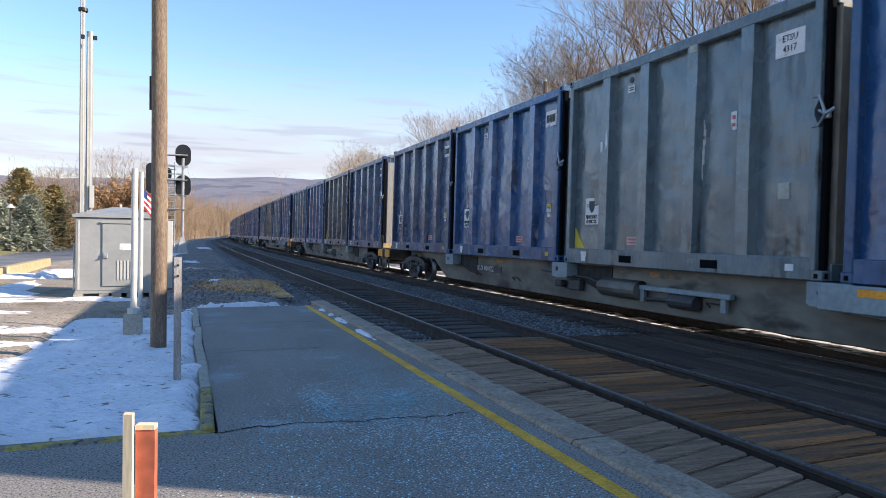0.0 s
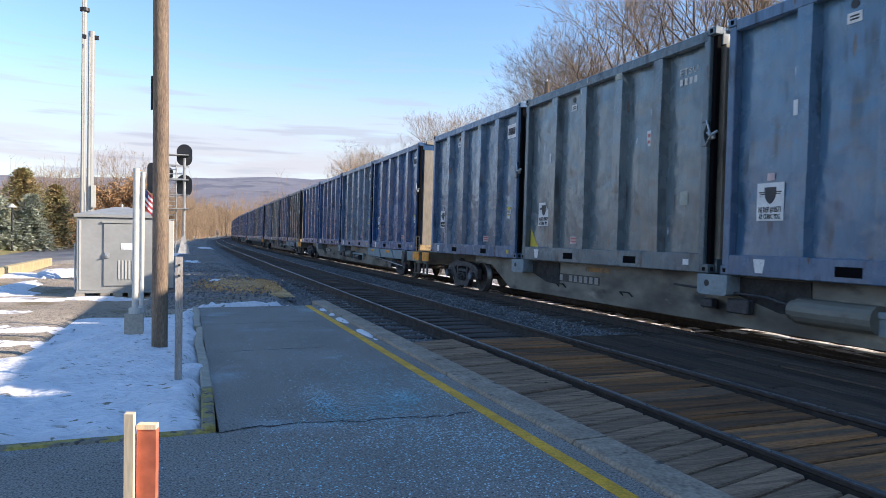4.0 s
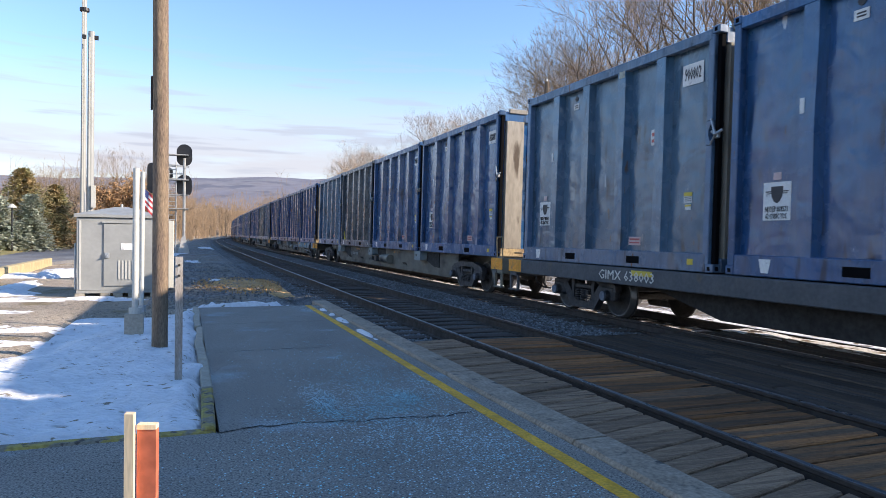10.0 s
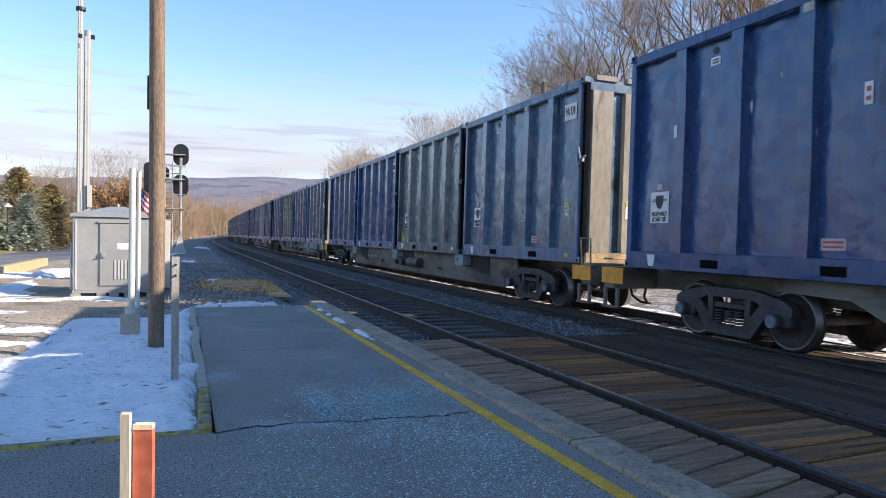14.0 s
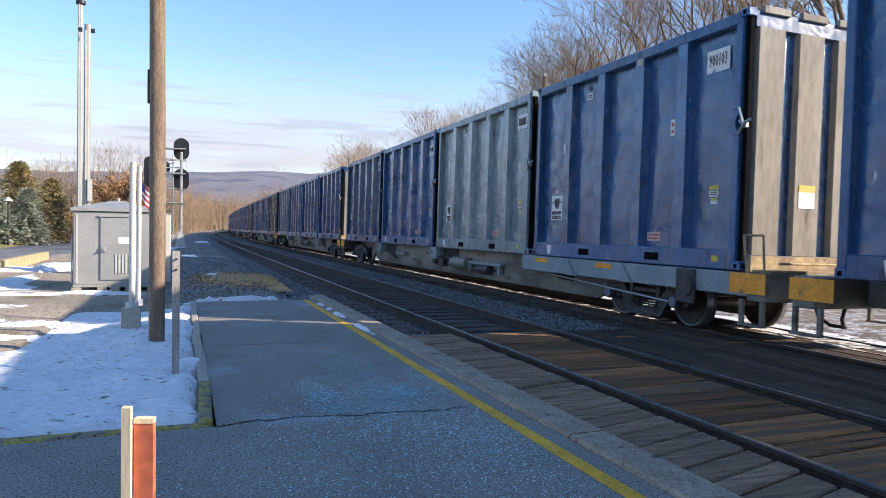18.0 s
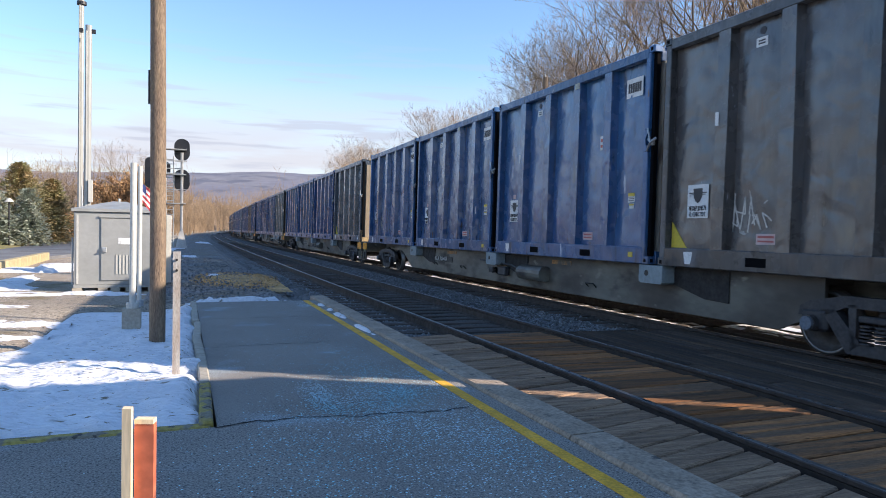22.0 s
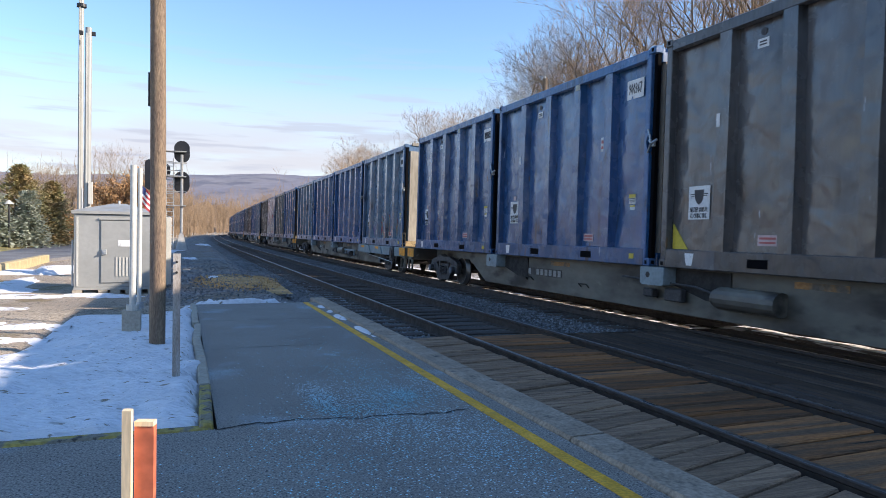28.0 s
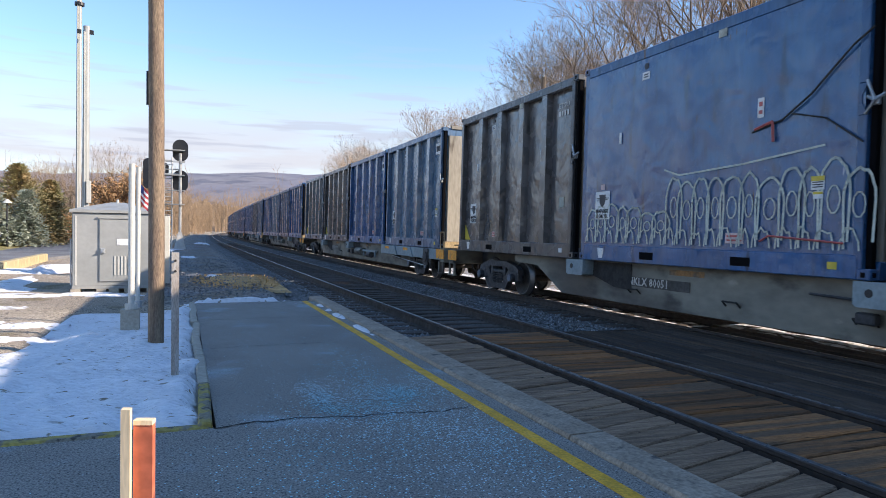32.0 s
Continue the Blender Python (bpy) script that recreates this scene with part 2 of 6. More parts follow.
M["yellow"] = mat("yellow_sticker", (0.62, 0.47, 0.05), 0.55, vary=0.1, fine=30)
M["red"] = mat("red_print", (0.45, 0.10, 0.09), 0.6, vary=0.1)
M["pink"] = mat("pale_red_sticker", (0.62, 0.46, 0.44), 0.6, vary=0.12, fine=40)
M["soot"] = mat("sooty_paint_panel", (0.055, 0.052, 0.047), 0.8, vary=0.3, scale=2, fine=16, tint=(0.085, 0.08, 0.07))
M["orange"] = mat("orange_car_paint", (0.86, 0.34, 0.03), 0.6, vary=0.15, fine=25, spots=[((0.20, 0.13, 0.08), 0.64, 4, 0.12)])
M["faded_orange"] = mat("sooty_faded_orange_paint", (0.34, 0.17, 0.06), 0.7, vary=0.25, scale=4, fine=25, tint=(0.20, 0.13, 0.07), spots=[((0.10, 0.09, 0.075), 0.50, 4, 0.16)])
M["peach"] = mat("faded_peach_spray_paint", (0.22, 0.19, 0.185), 0.6, vary=0.3, scale=3, fine=20, tint=(0.17, 0.16, 0.19))
M["rust_rail"] = mat("rusty_bent_rail", (0.085, 0.045, 0.026), 0.8, vary=0.3, scale=6, fine=30)
M["post"] = mat("weathered_galvanised_post", (0.38, 0.36, 0.33), 0.55, vary=0.3, scale=2, fine=30, tint=(0.30, 0.25, 0.21), stretch=(6, 6, 1))
M["tan"] = mat("dirty_tan_paint", (0.42, 0.31, 0.16), 0.75, vary=0.25, scale=3, fine=20, tint=(0.24, 0.17, 0.10))
M["truck"] = mat("grimy_cast_steel", (0.030, 0.030, 0.034), 0.6, vary=0.3, scale=4, fine=25, tint=(0.045, 0.044, 0.046))
M["cap"] = mat("blue_grey_bearing_cap", (0.12, 0.15, 0.19), 0.6, vary=0.2, scale=5, fine=30)
M["wheel"] = mat("dark_rusty_wheel_steel", (0.05, 0.043, 0.039), 0.65, metal=0.2, vary=0.25, scale=5, fine=30)
M["wheel_rim"] = mat("bright_wheel_tread", (0.16, 0.155, 0.15), 0.4, metal=0.8, vary=0.1)
M["car_grey"] = mat("grimy_grey_car_paint", (0.165, 0.16, 0.132), 0.55, vary=0.12, scale=0.8, fine=6, tint=(0.125, 0.12, 0.10), rand=0.2, stretch=(1, 0.7, 1.6), spots=[((0.06, 0.054, 0.046), 0.46, 0.8, 0.22), ((0.018, 0.017, 0.016), 0.53, 1.3, 0.16), ((0.24, 0.23, 0.19), 0.66, 2.4, 0.1)])
M["car_blue_grey"] = mat("pale_blue_grey_car_paint", (0.24, 0.30, 0.32), 0.6, vary=0.12, scale=1.5, fine=16, tint=(0.19, 0.24, 0.26), spots=[((0.16, 0.14, 0.11), 0.62, 2.5, 0.12)])
M["car_dark"] = mat("dark_grey_deck_paint", (0.075, 0.08, 0.088), 0.7, vary=0.15, scale=1.5, fine=16, rand=0.1, spots=[((0.10, 0.08, 0.06), 0.62, 2, 0.1)])


def container_paint(name, base, tint, worn, rough=0.36, coat=1.0):
    """Worn gloss paint: broad fading, vertical grime runs, scuffs and specks of rust, all shifted from box to box."""
    m = mat(name, base, rough, vary=0.14, scale=0.9, fine=20, tint=tint, stretch=(1, 1, 0.22), rand=0.14, bump=0.05, bump_scale=1.2,
               spots=[(worn, 0.56, 1.3, 0.24), (tuple(c * 0.35 for c in base), 0.57, 5.0, 0.14), ((0.45, 0.48, 0.54), 0.715, 6.0, 0.03), ((0.10, 0.055, 0.035), 0.69, 8.0, 0.04)])
    p = m.node_tree.nodes["Principled BSDF"]
    p.inputs["Coat Weight"].default_value, p.inputs["Coat Roughness"].default_value = coat, 0.14
    p.inputs["Coat IOR"].default_value = 1.54
    # soft buckles over the whole sheet, the same in every direction
    n, l = m.node_tree.nodes, m.node_tree.links
    tc, info, off = n.new("ShaderNodeTexCoord"), n.new("ShaderNodeObjectInfo"), n.new("ShaderNodeVectorMath")
    off.operation = "MULTIPLY_ADD"
    off.inputs[1].default_value = (41, 67, 29)
    l.new(info.outputs["Random"], off.inputs[0])
    l.new(tc.outputs["Object"], off.inputs[2])
    nz = n.new("ShaderNodeTexNoise")
    nz.inputs["Scale"].default_value, nz.inputs["Detail"].default_value, nz.inputs["Distortion"].default_value = 1.9, 2.0, 0.5
    l.new(off.outputs[0], nz.inputs["Vector"])
    bp = n.new("ShaderNodeBump")
    bp.inputs["Strength"].default_value, bp.inputs["Distance"].default_value = 1.0, 0.045
    l.new(nz.outputs[0], bp.inputs["Height"])
    l.new(bp.outputs[0], p.inputs["Coat Normal"])
    scuff = n.new("ShaderNodeMapRange")
    for i, v in enumerate((0.40, 0.66, 0.10, 0.42)):
        scuff.inputs[i + 1].default_value = v
    fine = n.new("ShaderNodeTexNoise")
    fine.inputs["Scale"].default_value, fine.inputs["Detail"].default_value = 3.2, 6.0
    l.new(off.outputs[0], fine.inputs["Vector"])
    l.new(fine.outputs[0], scuff.inputs[0])
    l.new(scuff.outputs[0], p.inputs["Coat Roughness"])
    # a pale blue sheen that lightens the paint at grazing angles
    p.inputs["Sheen Weight"].default_value, p.inputs["Sheen Roughness"].default_value = 0.25, 0.35
    p.inputs["Sheen Tint"].default_value = (0.62, 0.74, 0.95, 1)
    p.inputs["Specular IOR Level"].default_value = 0.2
    return m


PAINT = {
    "blue": container_paint("faded_blue_paint", (0.009, 0.064, 0.180), (0.016, 0.086, 0.205), (0.050, 0.130, 0.235)),
    "deep": container_paint("deep_blue_paint", (0.004, 0.042, 0.150), (0.008, 0.055, 0.165), (0.035, 0.100, 0.205)),
    "navy": container_paint("dark_navy_paint", (0.013, 0.056, 0.138), (0.022, 0.075, 0.160), (0.05, 0.11, 0.19)),
    "slate": container_paint("slate_blue_paint", (0.042, 0.115, 0.195), (0.064, 0.14, 0.215), (0.115, 0.18, 0.235)),
    "grey": container_paint("dark_grey_paint", (0.034, 0.056, 0.076), (0.048, 0.074, 0.095), (0.085, 0.115, 0.135)),
    "green": container_paint("grey_green_paint", (0.082, 0.122, 0.140), (0.108, 0.150, 0.164), (0.155, 0.195, 0.205)),
    "pale": container_paint("pale_worn_grey_paint", (0.17, 0.235, 0.265), (0.22, 0.275, 0.29), (0.28, 0.32, 0.33)),
    "brown": container_paint("dark_brown_grey_paint", (0.054, 0.052, 0.052), (0.078, 0.074, 0.072), (0.125, 0.118, 0.11)),
}

POSTS = {}
for _k, _m in list(PAINT.items()):
    _c = {"blue": (0.018, 0.074, 0.180), "deep": (0.010, 0.050, 0.150), "navy": (0.032, 0.058, 0.115), "slate": (0.068, 0.125, 0.205), "grey": (0.050, 0.064, 0.082), "green": (0.085, 0.12, 0.135), "pale": (0.16, 0.21, 0.23), "brown": (0.056, 0.054, 0.053)}[_k]
    POSTS[_k] = container_paint("frame_" + _m.name, _c, tuple(c * 1.3 for c in _c), (0.12, 0.13, 0.15), 0.5, 0.6)
# pale tan version of each paint for the raised end parts
PALE_ENDS = {}
for _k, _m in list(PAINT.items()):
    _c = {"blue": (0.31, 0.28, 0.235), "deep": (0.29, 0.27, 0.235), "navy": (0.23, 0.225, 0.21), "slate": (0.33, 0.30, 0.245), "grey": (0.33, 0.27, 0.195), "green": (0.34, 0.30, 0.235), "pale": (0.36, 0.33, 0.275), "brown": (0.34, 0.265, 0.18)}[_k]
    PALE_ENDS[_k] = mat("pale_end_" + _m.name, _c, 0.8, vary=0.16, scale=0.9, fine=16, tint=tuple(c * 0.72 for c in _c), stretch=(1, 1, 0.25), rand=0.12, spots=[((0.08, 0.06, 0.045), 0.60, 3.0, 0.12)])
    _p = PALE_ENDS[_k].node_tree.nodes["Principled BSDF"]
    _p.inputs["Roughness"].default_value = 0.5

# ---- mesh helpers ----


class Build:
    """Collects boxes, tubes and sheets and turns them into one mesh."""

    def __init__(self):
        self.v, self.f, self.m = [], [], []

    def add(self, verts, faces, mi=0):
        o = len(self.v)
        self.v += [tuple(p) for p in verts]
        self.f += [tuple(i + o for i in q) for q in faces]
        self.m += [mi] * len(faces)
        return self

    def box(self, x0, x1, y0, y1, z0, z1, mi=0, c=0.0):
        """A box, with edges cut by c where given."""
        if not c:
            vs = [(x, y, z) for z in (z0, z1) for y in (y0, y1) for x in (x0, x1)]
            return self.add(vs, [(0, 2, 3, 1), (4, 5, 7, 6), (0, 1, 5, 4), (2, 6, 7, 3), (0, 4, 6, 2), (1, 3, 7, 5)], mi)
        vs, fs = [], []
        X, Y, Z = (x0, x1), (y0, y1), (z0, z1)
        idx = {}
        for i in (0, 1):
            for j in (0, 1):
                for k in (0, 1):
                    sx, sy, sz = 1 - 2 * i, 1 - 2 * j, 1 - 2 * k
                    for a, d in enumerate(((0, c, c), (c, 0, c), (c, c, 0))):
                        idx[i, j, k, a] = len(vs)
                        vs.append((X[i] + sx * d[0], Y[j] + sy * d[1], Z[k] + sz * d[2]))
        g = lambda i, j, k, a: idx[i, j, k, a]
        for s in (0, 1):
            fs.append([g(s, 0, 0, 0), g(s, 1, 0, 0), g(s, 1, 1, 0), g(s, 0, 1, 0)])
            fs.append([g(0, s, 0, 1), g(0, s, 1, 1), g(1, s, 1, 1), g(1, s, 0, 1)])
            fs.append([g(0, 0, s, 2), g(1, 0, s, 2), g(1, 1, s, 2), g(0, 1, s, 2)])
        for s in (0, 1):
            for t in (0, 1):
                fs.append([g(s, t, 0, 0), g(s, t, 1, 0), g(s, t, 1, 1), g(s, t, 0, 1)])
                fs.append([g(s, 0, t, 0), g(s, 1, t, 0), g(s, 1, t, 2), g(s, 0, t, 2)])
                fs.append([g(0, s, t, 1), g(1, s, t, 1), g(1, s, t, 2), g(0, s, t, 2)])
        for i in (0, 1):
            for j in (0, 1):
                for k in (0, 1):
                    fs.append([g(i, j, k, 0), g(i, j, k, 1), g(i, j, k, 2)])
        cen = Vector(((x0 + x1) / 2, (y0 + y1) / 2, (z0 + z1) / 2))
        out = []
        for f in fs:
            p = [Vector(vs[i]) for i in f]
            nn = (p[1] - p[0]).cross(p[2] - p[0])
            out.append(f if nn.dot(p[0] - cen) > 0 else f[::-1])
        return self.add(vs, out, mi)

    def tube(self, a, b, r0, r1=None, n=8, mi=0, caps=True):
        a, b = Vector(a), Vector(b)
        r1 = r0 if r1 is None else r1
        d = (b - a).normalized()
        u = d.cross(Vector((0, 0, 1)) if abs(d.z) < 0.9 else Vector((1, 0, 0))).normalized()
        w = d.cross(u)
        vs = []
        for p, r in ((a, r0), (b, r1)):
            vs += [p + (u * math.cos(2 * math.pi * i / n) + w * math.sin(2 * math.pi * i / n)) * r for i in range(n)]
        fs = [(i, (i + 1) % n, n + (i + 1) % n, n + i) for i in range(n)]
        if caps:
            fs += [tuple(range(n))[::-1], tuple(range(n, 2 * n))]
        return self.add(vs, fs, mi)

    def path(self, pts, r, n=6, mi=0):
        for a, b in zip(pts, pts[1:]):
            self.tube(a, b, r, n=n, mi=mi)
        return self

    def prism(self, outline, x0, x1, mi=0, axis="x"):
        """A plate with that outline (pairs), drawn out along an axis."""
        n = len(outline)
        put = {"x": lambda p, t: (t, p[0], p[1]), "y": lambda p, t: (p[0], t, p[1]), "z": lambda p, t: (p[0], p[1], t)}[axis]
        vs = [put(p, x0) for p in outline] + [put(p, x1) for p in outline]
        fs = [(i, (i + 1) % n, n + (i + 1) % n, n + i) for i in range(n)] + [tuple(range(n))[::-1], tuple(range(n, 2 * n))]
        return self.add(vs, fs, mi)

    def grid(self, fn, us, ws, mi=0):
        vs = [fn(u, w) for w in ws for u in us]
        n = len(us)
        return self.add(vs, [(j * n + i, j * n + i + 1, (j + 1) * n + i + 1, (j + 1) * n + i) for j in range(len(ws) - 1) for i in range(n - 1)], mi)

    def mesh(self, name, mats, smooth=False, fix=True):
        me = bpy.data.meshes.new(name)
        me.from_pydata(self.v, [], self.f)
        for k in mats if isinstance(mats, (list, tuple)) else [mats]:
            me.materials.append(k)
        me.polygons.foreach_set("material_index", self.m)
        if fix:
            bm = bmesh.new()
            bm.from_mesh(me)
            bmesh.ops.recalc_face_normals(bm, faces=bm.faces)
            bm.to_mesh(me)
            bm.free()
        if smooth:
            me.polygons.foreach_set("use_smooth", [True] * len(me.polygons))
        me.update()
        return me


def part(name, b, mats, parent=None, label="", at=None, smooth=False):
    """ONE mesh object from a Build (or a ready mesh) under a thing or a part."""
    me = b if isinstance(b, bpy.types.Mesh) else b.mesh(name, mats, smooth)
    ob = new(name, me)
    ob.parent = parent
    if at is not None:
        ob.matrix_basis = at
    if label:
        ob["label"] = label
    return ob


def thing(name, label, category, group="", at=None):
    """The Empty at a thing's base."""
    ob = new(name)
    ob.empty_display_size = 0.2
    if at is not None:
        ob.matrix_basis = at
    return tagged(ob, label, category, group)


def lettering(text, height, depth=0.003):
    """A mesh of flat letters, centred, in the x-z plane facing -y, of that cap height."""
    cu = bpy.data.curves.new("lettering", "FONT")
    cu.body, cu.align_x, cu.align_y, cu.size, cu.extrude = text, "CENTER", "CENTER", height / 0.69, depth
    cu.resolution_u = 1
    ob = bpy.data.objects.new("lettering", cu)
    scene.collection.objects.link(ob)
    dg = bpy.context.evaluated_depsgraph_get()
    me = bpy.data.meshes.new_from_object(ob.evaluated_get(dg))
    bpy.data.objects.remove(ob)
    me.transform(Matrix.Rotation(radians(90), 4, "X"))
    return me


# ---- track line ----
GAUGE = 1.505
TRACK_A, TRACK_B = 3.746 + GAUGE / 2, 7.752 + GAUGE / 2
BANK = 0.0155


def bend(y):
    """Sideways shift and heading (dx/dy) of the line at y metres ahead: a slow right-hand curve."""
    if y <= 0:
        return 0.0, 0.0
    q = min(y, 260.0)
    x, d = 4.22e-5 * q * q + 3.59e-7 * q ** 3, 8.44e-5 * q + 1.077e-6 * q * q
    if y > q:
        e = y - q
        x, d = x + d * e + 4.5e-4 * e * e, d + 9e-4 * e
    return x, d


def on_line(y, off, z=0.0, banked=True):
    """The point at y along the line, off metres to the right of the camera's own line, z above the rails."""
    x, d = bend(y)
    n = math.sqrt(1 + d * d)
    if banked:
        o = off - 3.746
        off, z = 3.746 + o * math.cos(BANK) + z * math.sin(BANK), z * math.cos(BANK) - o * math.sin(BANK)
    return Vector((x + off / n, y - off * d / n, z))


def along(y0, y1, step):
    n = max(1, round((y1 - y0) / step))
    return [y0 + (y1 - y0) * i / n for i in range(n + 1)]


def sweep(b, profile, ys, off, mi=0, banked=True):
    """Draws a closed profile of (side, up) pairs along the line."""
    n = len(profile)
    vs = [on_line(y, off + u, w, banked) for y in ys for u, w in profile]
    fs = [(j * n + i, j * n + (i + 1) % n, (j + 1) * n + (i + 1) % n, (j + 1) * n + i) for j in range(len(ys) - 1) for i in range(n)]
    fs += [tuple(range(n))[::-1], tuple(range((len(ys) - 1) * n, len(ys) * n))]
    return b.add(vs, fs, mi)

# ---- setting ----


def ground_z(x, y):
    u = x - bend(y)[0]
    d = max(0.0, math.hypot(x, y - 10) - 60)
    z = -0.10 + 0.05 * noise.noise((x * 0.25, y * 0.25, 0)) + min(1.5, d * 0.004) * noise.noise((x * 0.02, y * 0.02, 3))
    if u > 2.0:
        k = min(1.0, (u - 2.0) / 0.5)
        z = z * (1 - k) - 0.42 * k
    if u > 18:
        z += min(5.0, 0.16 * (u - 18)) + 0.3 * noise.noise((x * 0.15, y * 0.15, 7))
    if u < -1.0 and y < 5.4:
        z -= 0.12
    if -1.6 < u < 2.7 and y < 14.2:
        z -= 0.16
    return z


def spread(a, b, near, grow, centre=0.0):
    """Steps that widen away from the centre."""
    out, x, s = [centre], centre, near
    while x < b:
        x, s = x + s, s * grow
        out.append(min(x, b))
    x, s = centre, near
    while x > a:
        x, s = x - s, s * grow
        out.insert(0, max(x, a))
    return out


b = Build()
b.grid(lambda x, y: (x, y, ground_z(x, y)), spread(-1800, 1800, 0.35, 1.06), spread(-1800, 2600, 0.45, 1.05, 10))
ground = tagged(new("ground", b.mesh("ground", M["ground"], True, False)), "brown gravel ground with thin snow patches", "ground", kind="structure")

# platform: a tongue beside the track and a wider apron in front
b = Build()
ys = along(-30, 13.85, 0.6)
b.grid(lambda u, y: (0.235 + u * (2.51 - 0.235), y, 0.0), [0, 0.25, 0.5, 0.75, 1], ys)
b.grid(lambda u, y: (-14 + u * 14.235, y, 0.0), [0, 0.2, 0.4, 0.6, 0.8, 1], along(-30, 5.09, 1))
b.add([(2.51, 13.85, 0), (0.235, 13.85, 0), (0.235, 13.95, -0.3), (2.51, 13.95, -0.3)], [(0, 1, 2, 3)])
b.add([(0.235, 5.09, 0), (0.235, 13.85, 0), (0.235, 13.85, -0.3), (0.235, 5.09, -0.3)], [(0, 1, 2, 3)])
b.add([(-14, 5.09, 0), (0.235, 5.09, 0), (0.235, 5.09, -0.3), (-14, 5.09, -0.3)], [(0, 1, 2, 3)])
platform = tagged(new("pavement", b.mesh("pavement", M["asphalt"], False, False)), "dark worn asphalt platform with cracks", "pavement", kind="structure")

b = Build()
sweep(b, [(-0.052, 0.001), (0.052, 0.001), (0.052, 0.005), (-0.052, 0.005)], along(-20, 13.8, 0.5), 2.30, banked=False)
tagged(new("platform_line", b.mesh("platform_line", M["yellow_line"])), "worn yellow safety line painted on the asphalt", "marking", kind="structure")

# cracks in the asphalt
crack_m = mat("crack_dirt", (0.02, 0.02, 0.02), 0.95, vary=0.3)
rng = random.Random(5)


def crack(x0, x1, y, amp, w=0.012):
    b = Build()
    pts, yy = [], y
    for i in range(int((x1 - x0) / 0.06) + 1):
        yy += rng.uniform(-amp, amp) * 0.35 + (y - yy) * 0.05
        pts.append((x0 + i * 0.06, yy))
    for (xa, ya), (xb, yb) in zip(pts, pts[1:]):
        q = w * rng.uniform(0.5, 1.2)
        b.add([(xa, ya - q, 0.004), (xb, yb - q, 0.004), (xb, yb + q, 0.004), (xa, ya + q, 0.004)], [(0, 1, 2, 3)])
    return part("crack", b, crack_m, platform)


crack(0.22, 2.2, 5.06, 0.10)
crack(0.32, 1.7, 8.55, 0.10, 0.010)
crack(0.32, 2.3, 11.2, 0.06, 0.008)

# pale flecks of salt strewn over the asphalt, thicker in a few places
rng = random.Random(19)
b = Build()
for cx, cy, rx, ry, n in ((1.12, 5.75, 0.07, 0.35, 1300), (1.83, 5.75, 0.10, 0.16, 700), (1.5, 5.3, 0.22, 0.55, 2600), (1.75, 6.2, 0.25, 0.9, 1800), (1.95, 4.2, 0.2, 0.45, 1300), (1.0, 4.6, 0.5, 0.8, 1300), (2.2, 5.9, 0.1, 0.5, 700), (1.3, 3.4, 0.7, 0.7, 1500), (1.2, 7.5, 0.6, 2.6, 1800)):
    for i in range(n):
        x, y = rng.gauss(cx, rx), rng.gauss(cy, ry)
        if not (0.42 < x < 2.3 or (y < 4.7 and -1 < x < 2.3)):
            continue
        a, r = rng.uniform(0, 6.283), rng.uniform(0.003, 0.0085)
        b.add([(x + r * math.cos(a + q), y + r * math.sin(a + q), 0.003) for q in (0, 1.7, 3.3, 4.9)], [(0, 1, 2, 3)])
tagged(new("road_salt", b.mesh("road_salt", M["salt"], False, False)), "pale blue-white salt grains strewn on the asphalt", "salt", kind="stuff")

# concrete edge of the platform, in worn lengths
kerb = tagged(new("kerb"), "chipped concrete platform edge beside the track", "kerb", kind="structure")
y = -18.0
while y < 14.3:
    n = min(14.5, y + 2.45)
    b = Build()
    ys = along(y + 0.012, n - 0.012, 0.12)
    prof = lambda q: [(-0.155, -0.3), (0.155 + 0.012 * noise.noise((q * 2, 0, 1)), -0.3), (0.155 + 0.02 * noise.noise((q * 3, 0, 1)), 0.01), (0.13, 0.035), (-0.138, 0.035 + 0.006 * noise.noise((q * 4, 2, 1))), (-0.155 - 0.01 * noise.noise((q * 3, 5, 0)), 0.01)]
    m = 6
    vs = [on_line(q, 2.665 + u, w, False) for q in ys for u, w in prof(q)]
    b.add(vs, [(j * m + i, j * m + (i + 1) % m, (j + 1) * m + (i + 1) % m, (j + 1) * m + i) for j in range(len(ys) - 1) for i in range(m)] + [tuple(range(m))[::-1], tuple(range((len(ys) - 1) * m, len(ys) * m))])
    part("kerb_stone", b, M["kerb"], kerb)
    y = n

# yellow timber edging round the snowy bed
edging = tagged(new("bed_edging"), "low timber edging with flaking yellow paint round the bed", "edging", kind="structure")
for k in range(6):
    b = Build().box(-0.05, 0.05, -0.72, 0.72, -0.2, 0.03, c=0.015)
    part("edging_timber", b, M["yellow_kerb"] if k < 1 else M["concrete"], edging, at=pose(0.175 + 0.015 * (k % 2), 5.84 + 1.46 * k, -0.012 * (k % 2), 0.5 * (k % 3 - 1), 4 * (k % 3 - 1), 1.1 * (k % 3 - 1)))
for k in range(6):
    b = Build().box(-0.98, 0.98, -0.06, 0.06, -0.2, 0.015, c=0.015)
    part("edging_timber", b, M["yellow_kerb"] if k < 1 else M["timber_in"], edging, at=pose(-0.78 - 1.97 * k, 5.13 - 0.02 * k, 0.0, 0, 0.3, 0.8))

# snow lying on the bed
b = Build()


